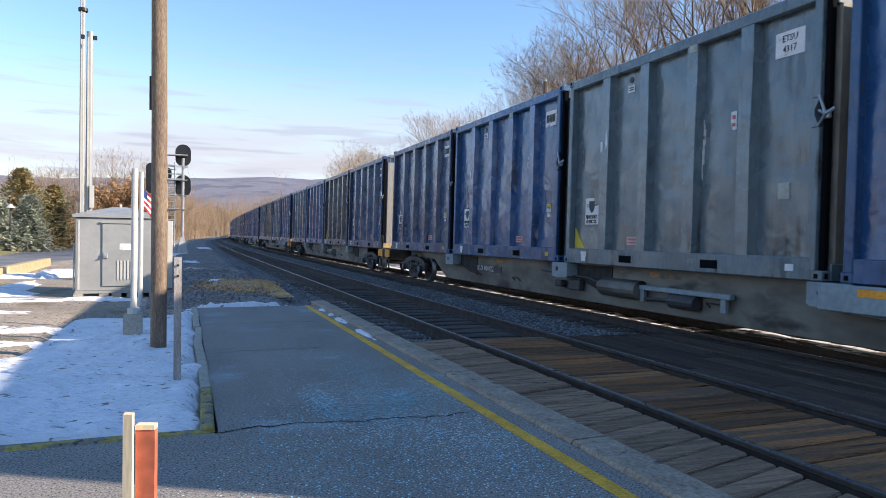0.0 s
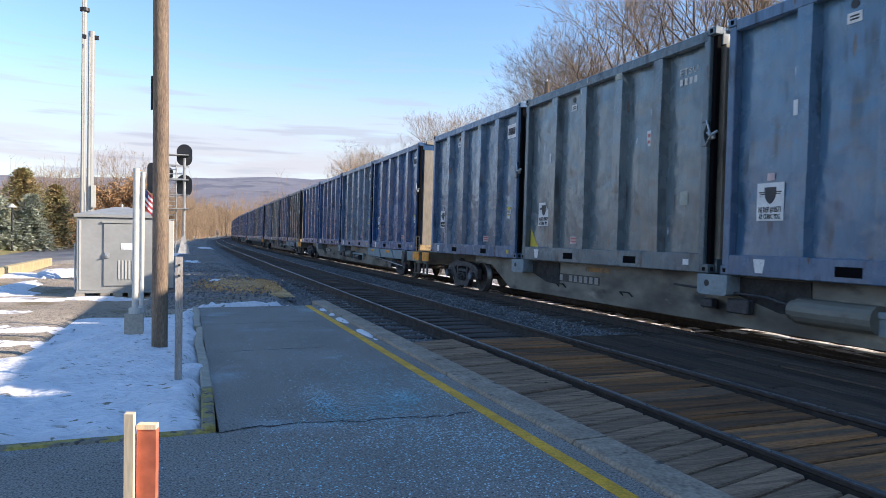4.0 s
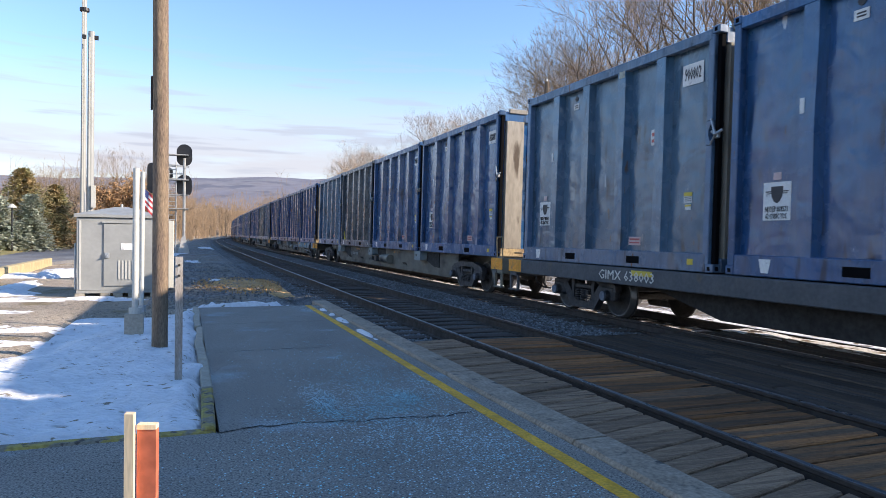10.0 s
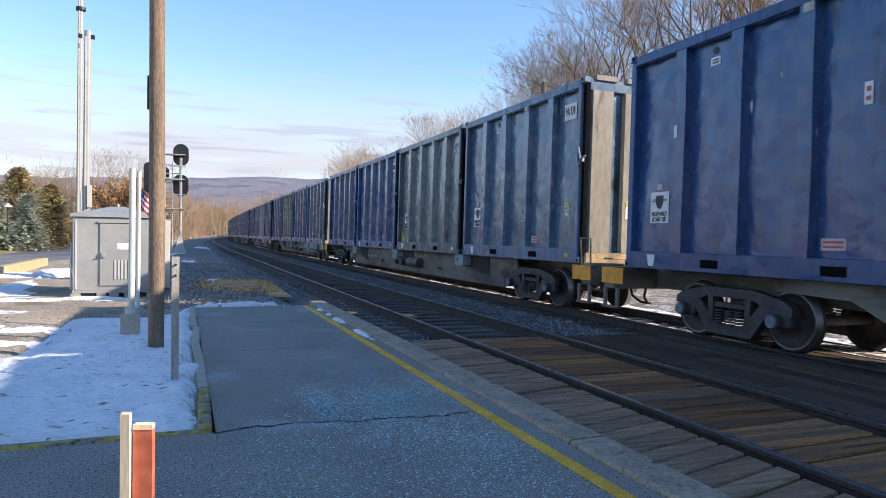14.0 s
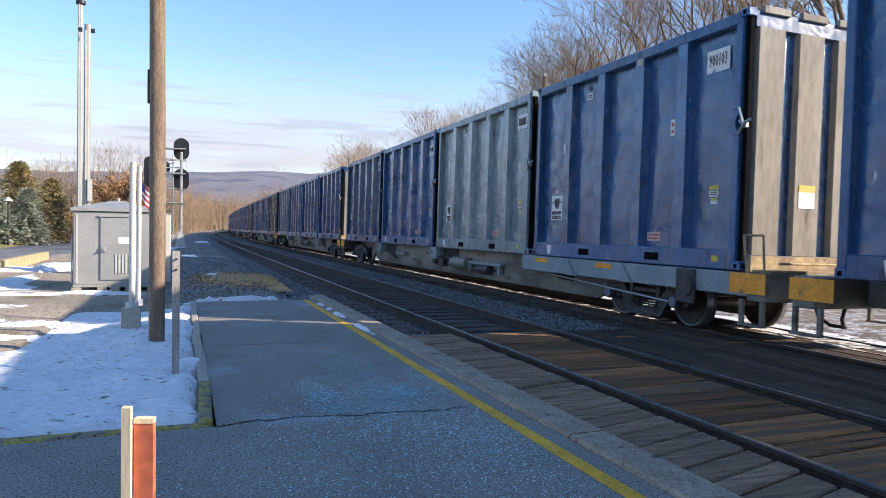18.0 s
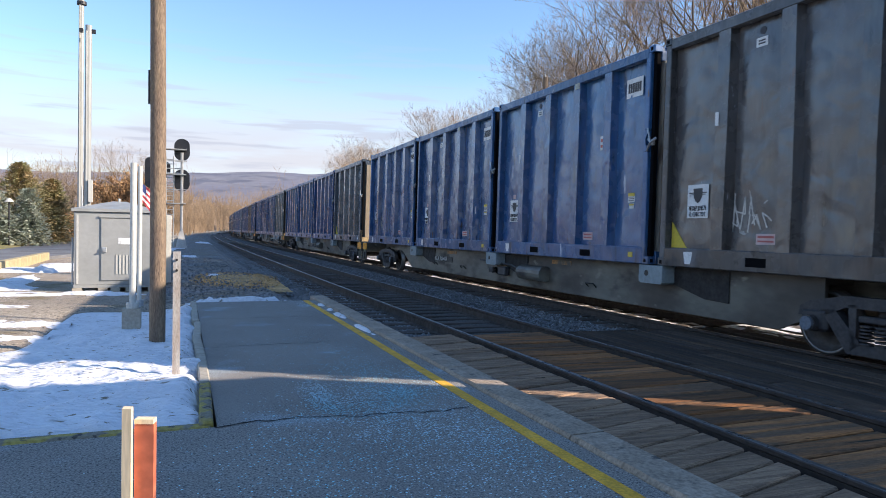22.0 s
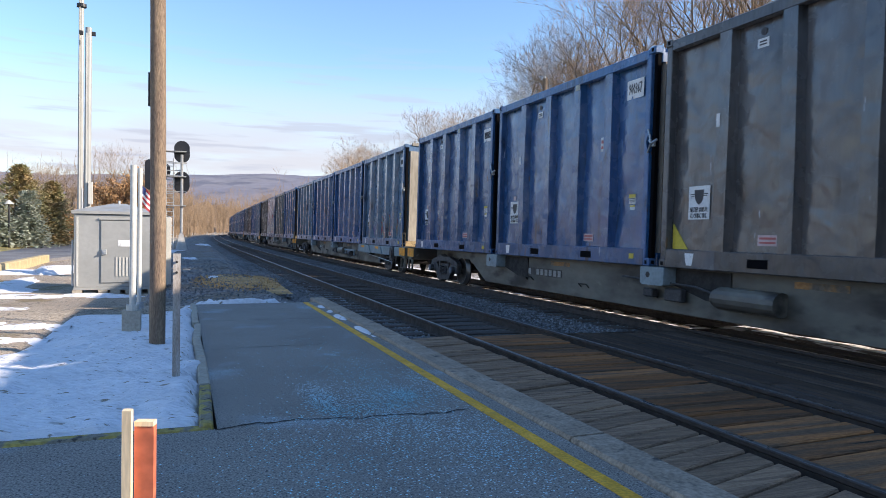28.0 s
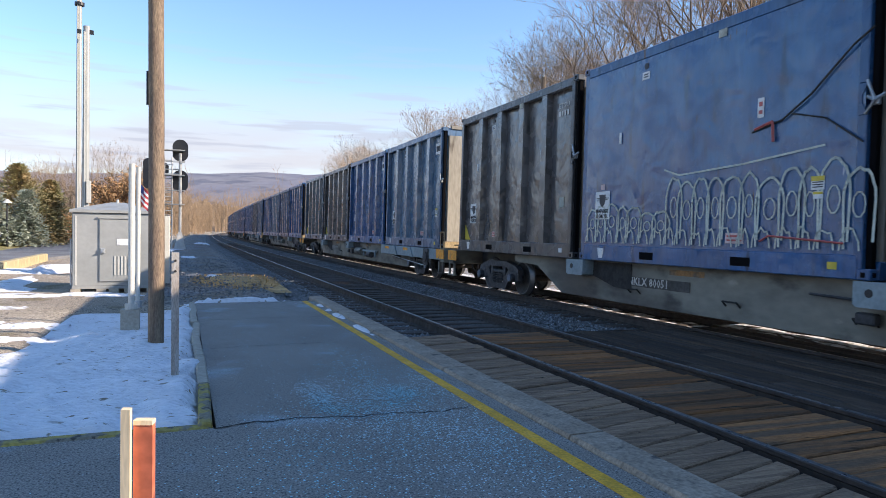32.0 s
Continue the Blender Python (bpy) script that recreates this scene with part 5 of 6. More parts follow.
MARK_PANEL = Build().box(-0.99, -0.984, 3.3, 5.4, 0.58, 0.75).mesh('mark_panel', M['soot'])
TRAIN, SKIN = [], {}
cars, boxes = {}, {}
for i, letters in enumerate(BOXES):
    n = i - 2
    kind = "deck" if n == 4 else "sill" if n in NEAR_SILL else "plain"
    if kind not in cars:
        cars[kind] = make_car(kind)
        car = cars[kind]
    else:
        car = copy_thing(cars[kind], FAR_POSE)
    TRAIN.append((n, 0.0, 0.0, car))
    for k, ch in enumerate(letters):
        key = LETTERS[ch]
        style = (key, ch == "f", (n, k) == (4, 3))
        if style not in boxes:
            boxes[style] = make_container(key, len(boxes) + 1, ch == "f", 0.075 if style[2] else 0.03)
            box = boxes[style]
        else:
            box = copy_thing(boxes[style], FAR_POSE)
        TRAIN.append((n, 12.5 - HL - (BOX_L + BOX_GAP) * k, DECK, box))
        SKIN[n, k] = SURFACE[key, ch == "f", 0.075 if style[2] else 0.03]

for n, dy, dz, ob in TRAIN:
    if not dz and n != 4:
        # reporting mark on the belly sill
        mp = part("mark_panel", MARK_PANEL, None, ob, "sooty panel with white lettering")
        if n in MARKS:
            me = lettering(MARKS[n], 0.14)
            me.materials.append(M["white_ink"])
            part("lettering", me, None, mp, at=Matrix.Translation((-0.996, 4.35, 0.665)) @ pose(0, 0, 0, 0, 0, -90))
        else:
            tagged(part("print", BARS["mark"], None, mp), kind="stuff")
    if not dz and n == 4:
        side = next(o for o in ob.children if o.name.startswith("side_sill"))
        me = lettering("GIMX 638003", 0.17)
        me.materials.append(M["white_ink"])
        wide = max(v.co.x for v in me.vertices) - min(v.co.x for v in me.vertices)
        me.transform(Matrix.Diagonal((1.6 / wide, 1, 1, 1)))
        part("lettering", me, None, side, "white reporting mark", at=Matrix.Translation((-1.304, 8.46, 0.83)) @ pose(0, 0, 0, 0, 0, -90))
    if dz:
        k = round((12.5 - HL - dy) / (BOX_L + BOX_GAP))
        surf = SKIN[n, k]
        if ob["label"].startswith("faded blue") and (n, k) == (16, 1):
            graffiti(ob, "big", -HW - 0.012, 3)
            part("cable", Build().path([(-HW - 0.01, -1.25, 1.92), (-HW - 0.012, -1.75, 2.02), (-HW - 0.03, -2.2, 2.28), (-HW - 0.03, -2.75, 2.75), (-HW - 0.02, -3.0, 2.9)], 0.013, 6).path([(-HW - 0.02, -1.9, 2.08), (-HW - 0.02, -2.4, 1.95), (-HW - 0.02, -2.9, 1.6)], 0.011, 6), M["dark"], ob, "dark loose cable")
            part("red_tie", Build().path([(-HW - 0.02, -1.3, 1.95), (-HW - 0.02, -1.6, 2.02), (-HW - 0.02, -1.62, 1.75)], 0.02, 5).path([(-HW - 0.02, -1.45, 0.42), (-HW - 0.02, -1.6, 0.5), (-HW - 0.02, -2.7, 0.42)], 0.014, 5), M["red"], ob, "faded red strap")
            tagged(ob, "smooth-sided faded blue waste container with pale graffiti, on a flatcar")
        else:
            number_plate(ob, PLATES.get((n, k)), surf(-2.33, 3.12), stencil=(n, k) not in PLATES and any(w in ob["label"] for w in ("dark grey", "grey-green", "brownish")))
        if (n, k) == (16, 3):
            rg = random.Random(n + 40)
            b = Build()
            for cy, cz in ((1.25, 0.72), (0.05, 0.78), (-1.05, 0.74)):
                pts = [(cy + 0.02 * rg.uniform(-1, 1) + 0.17 * math.cos(a * 0.42), cz + 0.26 * math.sin(a * 0.42)) for a in range(3, 16)]
                for (ya, za), (yb, zb) in zip(pts, pts[1:]):
                    w = rg.uniform(0.05, 0.10)
                    x0 = surf(ya, za) - 0.003
                    b.add([(x0, ya, za), (x0, yb, zb), (x0, yb + w, zb - w), (x0, ya + w, za - w)], [(0, 1, 2, 3)])
            part("graffiti", b, M["peach"], ob, "faded peach spray-painted smudges")
        if (n, k) == (15, 3):
            spray_letters(ob, surf)
        if (n, k) in ((-1, 2), (3, 2)):
            rg = random.Random(n)
            b, yy = Build(), -0.62
            for i in range(26):
                z = 3.35 - 0.075 * i
                yy += rg.uniform(-0.05, 0.035) if 6 < i < 16 else rg.uniform(-0.02, 0.02)
                w = rg.uniform(0.006, 0.05)
                b.box(surf(yy, z) - 0.002, surf(yy, z) + 0.004, yy - w, yy + w, z - 0.045, z + 0.045)
            part("paint_run", b, M["white_ink"], ob, "white paint run")
        if (n, k) in ((11, 0), (11, 3), (0, 3), (10, 3), (15, 3)):
            graffiti(ob, "tag", surf(1.4, 0.85) - 0.004, n + k)


# metres by which the train runs behind an even speed, second by second
LAG = (0.25, 0.15, 0.15, 0.10, 0.05, 0.0, -0.08, 0.12, -0.17, 0.18, -0.15, 0.28, -0.04, 0.29, -0.01, 0.0, 0.0, 0.0, 0.0, 0.06, -0.14, -0.05, -0.13, -0.16, -0.03, -0.16, -0.18, -0.20, -0.26, -0.02, -0.13, -0.15, -0.08)


def train_pose(s):
    """Pose of a car whose middle stands at s along the line."""
    p, q = on_line(s - 10.5, TRACK_B), on_line(s + 10.5, TRACK_B)
    d = q - p
    return Matrix.Translation((p + q) / 2) @ Matrix.Rotation(-math.atan2(d.x, d.y), 4, "Z") @ Matrix.Rotation(BANK, 4, "Y")


def roll_wheels(car, n):
    """The wheelsets turn as they roll past; angle follows the distance run."""
    for w in [o for o in car.children_recursive if o.name.startswith("wheelset")]:
        dy = (w.parent.matrix_basis @ w.matrix_basis).translation.y
        mid = FIRST + PITCH * n + dy
        t0, t1 = max(0.0, (mid - 24) / SPEED), min(32.0, (mid + 4) / SPEED)
        if t1 <= 0 or t0 >= 32:
            continue
        k0, k1 = math.ceil(t0 * FPS), math.floor(t1 * FPS)
        base = w.matrix_basis.copy()
        rows = [(k / FPS, base @ Matrix.Rotation(-((k - k0) / FPS) * SPEED / 0.42, 4, "X")) for k in range(k0, k1 + 1)]
        if k0 > 0:
            rows.insert(0, (0.0, rows[0][1]))
        if k1 < 32 * FPS:
            rows.append((32.0, rows[-1][1]))
        walk(w, rows)


def motions():
    for n, dy, dz, ob in TRAIN:
        if not dz:
            roll_wheels(ob, n)
    walk(FLAG, [(t, pose(-0.655, 11.9, 1.92, 0, 0, 22 * math.sin(t * 1.3) + 14 * math.sin(t * 2.9 + 1))) for t in [i * 0.5 for i in range(65)]])
    times = [float(t) for t in range(33)]
    for n, dy, dz, ob in TRAIN:
        walk(ob, [(t, train_pose(FIRST + PITCH * n - SPEED * t + LAG[int(t)]) @ Matrix.Translation((0, dy, dz))) for t in times])

# ---- things beside the platform ----
b = Build()
px, py = -0.29, 8.85
f = lambda z: Vector((px - 0.0040 * z + 0.006 * math.sin(z * 0.7), py, z))
b.grid(lambda a, z: f(z) + Vector((math.cos(a), math.sin(a), 0)) * (0.091 - 0.0010 * z + 0.003 * noise.noise((a * 2, z * 2, 0))), [2 * math.pi * i / 22 for i in range(23)], [-0.3 + 0.35 * i for i in range(31)])
pole = thing("utility_pole", "tall weathered timber utility pole in the snow", "pole", at=None)
part("pole_shaft", b.mesh("pole_shaft", M["pole"], True), None, pole)
part("pole_staple", Build().path([(px + 0.10, py - 0.05, 5.9), (px + 0.14, py - 0.05, 5.88)], 0.008), M["dark"], pole)
part("conduit", Build().tube((px - 0.10, py + 0.03, 3.3), (px - 0.10, py + 0.03, 2.9), 0.02), M["dark"], pole)

post = thing("sign_post", "short galvanised channel post standing in the snow", "post")
part("channel", Build().prism([(-0.094, 6.94), (-0.026, 6.94), (-0.026, 7.0), (-0.034, 7.0), (-0.034, 6.95), (-0.086, 6.95), (-0.086, 7.0), (-0.094, 7.0)], -0.15, 1.20, axis="z"), M["post"], post)
for z in (1.02, 1.12):
    part("bolt", Build().tube((-0.06, 6.925, z), (-0.06, 6.945, z), 0.012), M["dark"], post)

gate = thing("white_pole", "white painted steel pole on a concrete footing", "pole", "white poles")
part("footing", Build().prism([(-0.80, 10.40), (-0.56, 10.40), (-0.56, 10.64), (-0.80, 10.64)], -0.2, 0.28, axis="z"), M["concrete"], gate, "square concrete footing")
part("flange", Build().tube((-0.67, 10.52, 0.28), (-0.67, 10.52, 0.36), 0.085, n=14), M["white_pole"], gate)
part("shaft", Build().tube((-0.67, 10.52, 0.3), (-0.665, 10.52, 2.33), 0.043, n=16), M["white_pole"], gate)
gate2 = thing("flag_pole", "slim white pole with a small flag", "pole", "white poles")
part("shaft", Build().tube((-0.665, 11.9, -0.1), (-0.655, 11.9, 2.40), 0.034, n=12), M["white_pole"], gate2)
part("collar", Build().tube((-0.665, 11.9, 0.16), (-0.665, 11.9, 0.26), 0.07, n=12), M["galv"], gate2)
b = Build()


def flag_at(u, w):
    return (0.02 + 0.17 * u * (1 - 0.25 * w), 0.03 * math.sin(u * 7 + w * 2) * u, 0.22 - 0.30 * w - 0.16 * u)


b.grid(flag_at, [k / 10 for k in range(11)], [i / 7 for i in range(8)])
b.m = [2 if k % 10 < 4 and k // 10 < 3 else k // 10 % 2 for k in range(70)]
FLAG = part("flag", b, [mat("flag_red", (0.45, 0.05, 0.06), 0.9), mat("flag_white", (0.7, 0.7, 0.7), 0.9), mat("flag_blue", (0.04, 0.06, 0.18), 0.9)], gate2, "red, white and blue cloth", at=pose(-0.655, 11.9, 1.92))

# small survey stake close to the eye
stake = thing("wooden_stake", "raw pine stake nailed beside a faded red board", "stake")
part("pine_strip", Build().prism([(-0.117, 1.535), (-0.099, 1.528), (-0.096, 1.550), (-0.114, 1.557)], 0.0, 1.048, axis="z"), M["stake"], stake, "raw pine strip")
b = Build().prism([(-0.0935, 1.545), (-0.056, 1.533), (-0.051, 1.552), (-0.088, 1.564)], 0.0, 1.012, axis="z")
part("red_board", b, M["red_stake"], stake, "board painted faded red")
part("board_cap", Build().prism([(-0.094, 1.543), (-0.0565, 1.531), (-0.051, 1.553), (-0.088, 1.565)], 1.012, 1.022, axis="z"), M["stake"], stake, "cut pine top")

# equipment hut
SX0, SX1, SY0, SY1 = -2.46, -0.66, 17.9, 19.7
hut = thing("equipment_hut", "grey metal trackside equipment hut on blocks", "hut", at=Matrix.Translation((0.03, 0, -0.02)) @ Matrix.Diagonal((0.99, 1, 0.905, 1)))
part("body", Build().box(SX0, SX1, SY0, SY1, 0.06, 1.98, c=0.02), M["grey_metal"], hut)
b = Build()
e = 0.05
xm, ym = (SX0 + SX1) / 2, (SY0 + SY1) / 2
ring = [(SX0 - e, SY0 - e, 1.985), (SX1 + e, SY0 - e, 1.985), (SX1 + e, SY1 + e, 1.985), (SX0 - e, SY1 + e, 1.985)]
top = [(p[0], p[1], 2.06) for p in ring]
b.add(ring + top + [(xm - 0.15, ym, 2.30), (xm + 0.15, ym, 2.30)], [(0, 1, 5, 4), (1, 2, 6, 5), (2, 3, 7, 6), (3, 0, 4, 7), (4, 5, 9, 8), (5, 6, 9), (6, 7, 8, 9), (7, 4, 8), (3, 2, 1, 0)])
part("roof", b, M["grey_metal"], hut)
b = Build().box(-1.88, -1.04, SY0 - 0.03, SY0 - 0.002, 0.18, 1.82, c=0.012)
door = part("door", b, M["grey_metal"], hut)
part("door_handle", Build().box(-1.85, -1.75, SY0 - 0.07, SY0 - 0.03, 0.92, 1.06, c=0.01).tube((-1.80, SY0 - 0.05, 0.98), (-1.80, SY0 - 0.12, 0.98), 0.02), M["galv"], door)
part("door_sign", Build().box(-1.50, -1.25, SY0 - 0.036, SY0 - 0.031, 1.14, 1.31), M["white"], door, "blank white notice")
part("top_rail", Build().box(-1.92, -1.0, SY0 - 0.05, SY0 - 0.002, 1.83, 1.88, c=0.008), M["grey_metal"], hut)
for k in range(6):
    part("vent_louvre", Build().box(-1.555 + k * 0.075, -1.52 + k * 0.075, SY0 - 0.045, SY0 - 0.031, 0.36, 0.86), M["white_pole"], door)
for x in (-2.38, -0.72):
    part("corner_trim", Build().box(x - 0.02, x + 0.02, SY0 - 0.012, SY0 - 0.001, 0.1, 1.9), M["white_pole"], hut)
part("side_conduit", Build().tube((SX0 - 0.03, SY0 + 0.05, 0.1), (SX0 - 0.03, SY0 + 0.05, 1.3), 0.02), M["galv"], hut)
part("skid", Build().box(SX0, SX1, SY0 - 0.01, SY0 + 0.08, 0.0, 0.07), M["grey_metal"], hut)
for x in (-2.40, -1.85, -1.58, -1.25, -0.75):
    part("block", Build().box(x - 0.09, x + 0.12, SY0 + 0.0, SY0 + 0.3, -0.2, 0.0), M["concrete"], hut)
part("roof_rod", Build().tube((SX0 + 0.14, SY0 + 0.3, 2.0), (SX0 + 0.14, SY0 + 0.3, 2.65), 0.018), M["galv"], hut)
part("roof_finial", Build().tube((xm, ym, 2.28), (xm, ym, 2.38), 0.03), M["galv"], hut)

for i, (x, y, h, r, lab) in enumerate(((-3.13, 24.6, 10.6, 0.082, "tall grey steel mast with a dark collar"), (-2.88, 24.2, 7.77, 0.108, "tall grey steel mast, slightly shorter"))):
    mast = thing("steel_mast", lab, "mast", "masts behind the hut")
    part("shaft", Build().tube((x, y, -0.2), (x + 0.03, y, h), r, r * 0.9, 14), M["grey_metal"], mast)
    part("seam", Build().box(x - r * 0.25, x + r * 0.1, y - r - 0.02, y - r + 0.02, 0, h - 0.2), M["white_pole"], mast)
    if i == 0:
        part("collar", Build().tube((x + 0.03, y, 8.50), (x + 0.03, y, 8.60), r * 1.75, n=14), M["black"], mast)
    else:
        for s in (-1, 1):
            part("bracket", Build().box(x + s * (r + 0.07) - 0.05, x + s * (r + 0.07) + 0.05, y - 0.05, y + 0.05, h - 0.24, h - 0.12), M["black"], mast)
        part("junction_box", Build().box(x + 0.06, x + 0.18, y - 0.22, y - 0.1, 2.2, 2.9), M["white_pole"], mast)

# white post and cabinet between hut and platform
wp = thing("marker_post", "white painted square marker post", "post")
part("post", Build().box(-0.44, -0.31, 19.5, 19.63, -0.15, 1.76, c=0.01), M["white_pole"], wp)
cab = thing("relay_cabinet", "grey metal relay cabinet on a post", "cabinet")
part("cabinet_body", Build().box(-0.95, -0.55, 24.0, 24.4, 0.0, 1.15, c=0.02), M["grey_metal"], cab)
part("cabinet_base", Build().box(-0.90, -0.60, 24.05, 24.35, -0.3, 0.0), M["concrete"], cab)

# signal mast with ladder
sig = thing("railway_signal", "railway signal mast with ladder and black signal heads", "signal")
sx, sy = -0.16, 53.0
part("mast", Build().tube((sx, sy, -0.4), (sx, sy, 6.9), 0.10, n=12), M["pale_steel"], sig)
part("mast_base", Build().prism([(sx - 0.5, -0.4), (sx + 0.5, -0.4), (sx + 0.25, 0.6), (sx + 0.12, 1.2), (sx - 0.12, 1.2), (sx - 0.25, 0.6)], sy - 0.3, sy + 0.3, axis="y"), M["pale_steel"], sig)
for k in (-1.05, -0.55):
    part("ladder_rail", Build().tube((sx + k, sy - 0.1, -0.3), (sx + k, sy - 0.1, 6.6), 0.05, n=6), M["pale_steel"], sig)
for i in range(20):
    part("ladder_rung", Build().tube((sx - 1.05, sy - 0.1, 0.1 + i * 0.33), (sx - 0.55, sy - 0.1, 0.1 + i * 0.33), 0.03, n=5), M["pale_steel"], sig)
for z in (3.2, 5.3, 7.1):
    b = Build().box(sx - 1.1, sx + 0.3, sy - 0.4, sy + 0.4, z - 0.03, z + 0.03)
    part("platform_grating", b, M["pale_steel"], sig)
for z in (4.2, 6.3):
    part("guard_rail", Build().path([(sx - 1.1, sy - 0.4, z), (sx + 0.3, sy - 0.4, z), (sx + 0.3, sy + 0.4, z), (sx - 1.1, sy + 0.4, z)], 0.03), M["pale_steel"], sig)


def signal_head(cx, cy, cz, w, h):
    out = [(cx + w / 2 * math.cos(a), cz + (h / 2 - w / 2) * (1 if math.sin(a) > 0 else -1) + w / 2 * math.sin(a)) for a in [2 * math.pi * i / 24 for i in range(24)]]
    cy = sy + 0.35
    hd = part("signal_head", Build().prism(out, cy, cy + 0.05, axis="y"), M["black"], sig, "black oval signal target seen from its back")
    for q in (-0.3, 0.0, 0.3):
        b = Build()
        b.tube((cx - 0.1, cy + 0.05, cz + q * h * 0.85), (cx - 0.1, cy + 0.40, cz + q * h * 0.85 - 0.02), 0.15, n=12, caps=False)
        b.tube((cx - 0.1, cy + 0.05, cz + q * h * 0.85), (cx - 0.1, cy + 0.08, cz + q * h * 0.85), 0.13, n=12)
        part("lamp_hood", b, M["black"], hd)
    part("head_bracket", Build().tube((cx, cy + 0.05, cz), (sx, sy, cz), 0.04), M["galv"], sig)


signal_head(sx, sy - 0.5, 7.15, 1.08, 1.60)
signal_head(sx, sy - 0.5, 4.92, 1.08, 1.60)
signal_head(sx - 1.15, sy - 0.4, 5.75, 0.75, 1.0)
signal_head(sx - 2.15, sy - 0.4, 5.4, 0.7, 2.2)

M['kerb_pale'] = mat('pale_yellow_kerb', (0.45, 0.36, 0.20), 0.9, vary=0.2, scale=3, fine=30)
# street and lawn beyond the yard
b = Build()


def street(u, y):
    near = -5.75 + max(0.0, min(1.8, (y - 35) * 0.2))
    far = -9.45 - 0.02 * (y - 42)
    z = 0.03 + 0.004 * (y - 33)
    return (far + (near - far) * min(1.0, u), y, z if u <= 1 else z - 0.4)


b.grid(street, [0, 0.25, 0.5, 0.75, 1.0, 1.01], along(12, 110, 2))
tagged(new("road", b.mesh("road", M["road"], False, False)), "grey asphalt street beyond the yard", "road", kind="structure")
kb = tagged(new("road_kerb"), "pale yellow kerb along the street", "kerb", kind="structure")
for k in range(8):
    part("kerb_stone", Build().box(-0.14, 0.14, -0.98, 0.98, -0.3, 0.24, c=0.03), M["kerb_pale"], kb, at=pose(-5.55 - 0.025 * k, 19.6 + 2.0 * k, 0.0, 0, 0, 0.6))
b = Build()
b.grid(lambda u, y: (-9.47 - 0.02 * (y - 42) - u, y, 0.0 + 0.0045 * (y - 33) + 0.10 * min(3.0, u) + 0.05 * noise.noise((u * 0.6, y * 0.4, 0))), [0, 0.3, 0.8, 1.5, 2.5, 3.5, 5, 7, 10, 15, 25, 40, 60], along(12, 110, 1))
# outer faces, hidden from the camera, take the added pale reflecting tone
b.m = [1 if k % 12 > 5 else 0 for k in range(len(b.f))]
tagged(new("lawn", b.mesh("lawn", [M["grass"], M["bright_outer_lawn"]], True, False)), "strip of yellow-green winter lawn along the street", "lawn", kind="structure")


def street_lamp(x, y, z0, h):
    c = thing("street_lamp", "slim dark lamp post with a shallow bell shade", "lamp", "lamps of the street")
    part("post", Build().tube((x, y, z0 - 0.1), (x, y, h), 0.06, 0.045, 8), M["black"], c)
    part("shade", Build().tube((x, y, h - 0.05), (x, y, h + 0.2), 0.30, 0.06, 12), M["white_pole"], c, "pale bell shade")
    return c


street_lamp(-10.35, 50.0, 0.15, 2.95)
street_lamp(-10.3, 64.0, 0.2, 2.75)
street_lamp(-10.05, 66.0, 0.2, 3.0)

# ---- trees, woods and hills ----


def tree_mesh(seed, height, spread_=0.42, depth=6, limb=3, twig=0.006):
    """Branch segments of a bare tree, split into (trunk and limbs, twigs)."""
    rg = random.Random(seed)
    wood, twigs = Build(), Build()

    def seg(b, a, c, r0, r1, n):
        b.tube(a, c, r0, r1, n, caps=False)

    def grow(p, d, length, r, lev):
        n = 3 if lev < 3 else 2
        for i in range(n):
            d2 = (d + Vector((rg.uniform(-1, 1), rg.uniform(-1, 1), rg.uniform(-0.5, 0.9))) * (0.085 + 0.035 * lev)).normalized()
            q = p + d2 * (length / n)
            r2 = r * 0.86
            seg(wood if r > 0.035 else twigs, p, q, r, r2, 7 if r > 0.12 else 4 if r > 0.035 else 3)
            p, d, r = q, d2, r2
            if lev >= 1 and lev < depth and rg.random() < 0.75:
                side = d.orthogonal().normalized()
                side.rotate(Matrix.Rotation(rg.uniform(0, 2 * math.pi), 3, d))
                grow(p, (d * 0.75 + side * rg.uniform(0.5, 0.9) + Vector((0, 0, 0.15))).normalized(), length * rg.uniform(0.45, 0.7), max(twig, r * 0.5), lev + 2 if lev < depth - 2 else lev + 1)
        if lev < depth:
            k = rg.choice((2, 3, 3)) if lev < depth - 1 else 3
            a0 = rg.uniform(0, 2 * math.pi)
            for i in range(k):
                side = d.orthogonal().normalized()
                side.rotate(Matrix.Rotation(a0 + 2 * math.pi * i / k + rg.uniform(-0.4, 0.4), 3, d))
                nd = (d + side * rg.uniform(0.35, 0.85) * spread_ * 2 + Vector((0, 0, 0.12))).normalized()
                grow(p, nd, length * rg.uniform(0.62, 0.82), max(twig, r * rg.uniform(0.6, 0.78)), lev + 1)

    grow(Vector((0, 0, 0)), Vector((rg.uniform(-0.06, 0.06), rg.uniform(-0.06, 0.06), 1)).normalized(), height * 0.27, height * 0.0165, 0)
    top = max(p[2] for p in twigs.v)
    for b in (wood, twigs):
        b.v = [(p[0] * 16 / top, p[1] * 16 / top, p[2] * 16 / top) for p in b.v]
    return wood.mesh("trunk", M["bark"], True, False), twigs.mesh("crown", M["twig"], False, False)


TREES = [tree_mesh(k, 16.0, sp, 6, twig=0.0046) for k, sp in ((3, 0.40), (8, 0.48), (15, 0.36), (21, 0.52))]


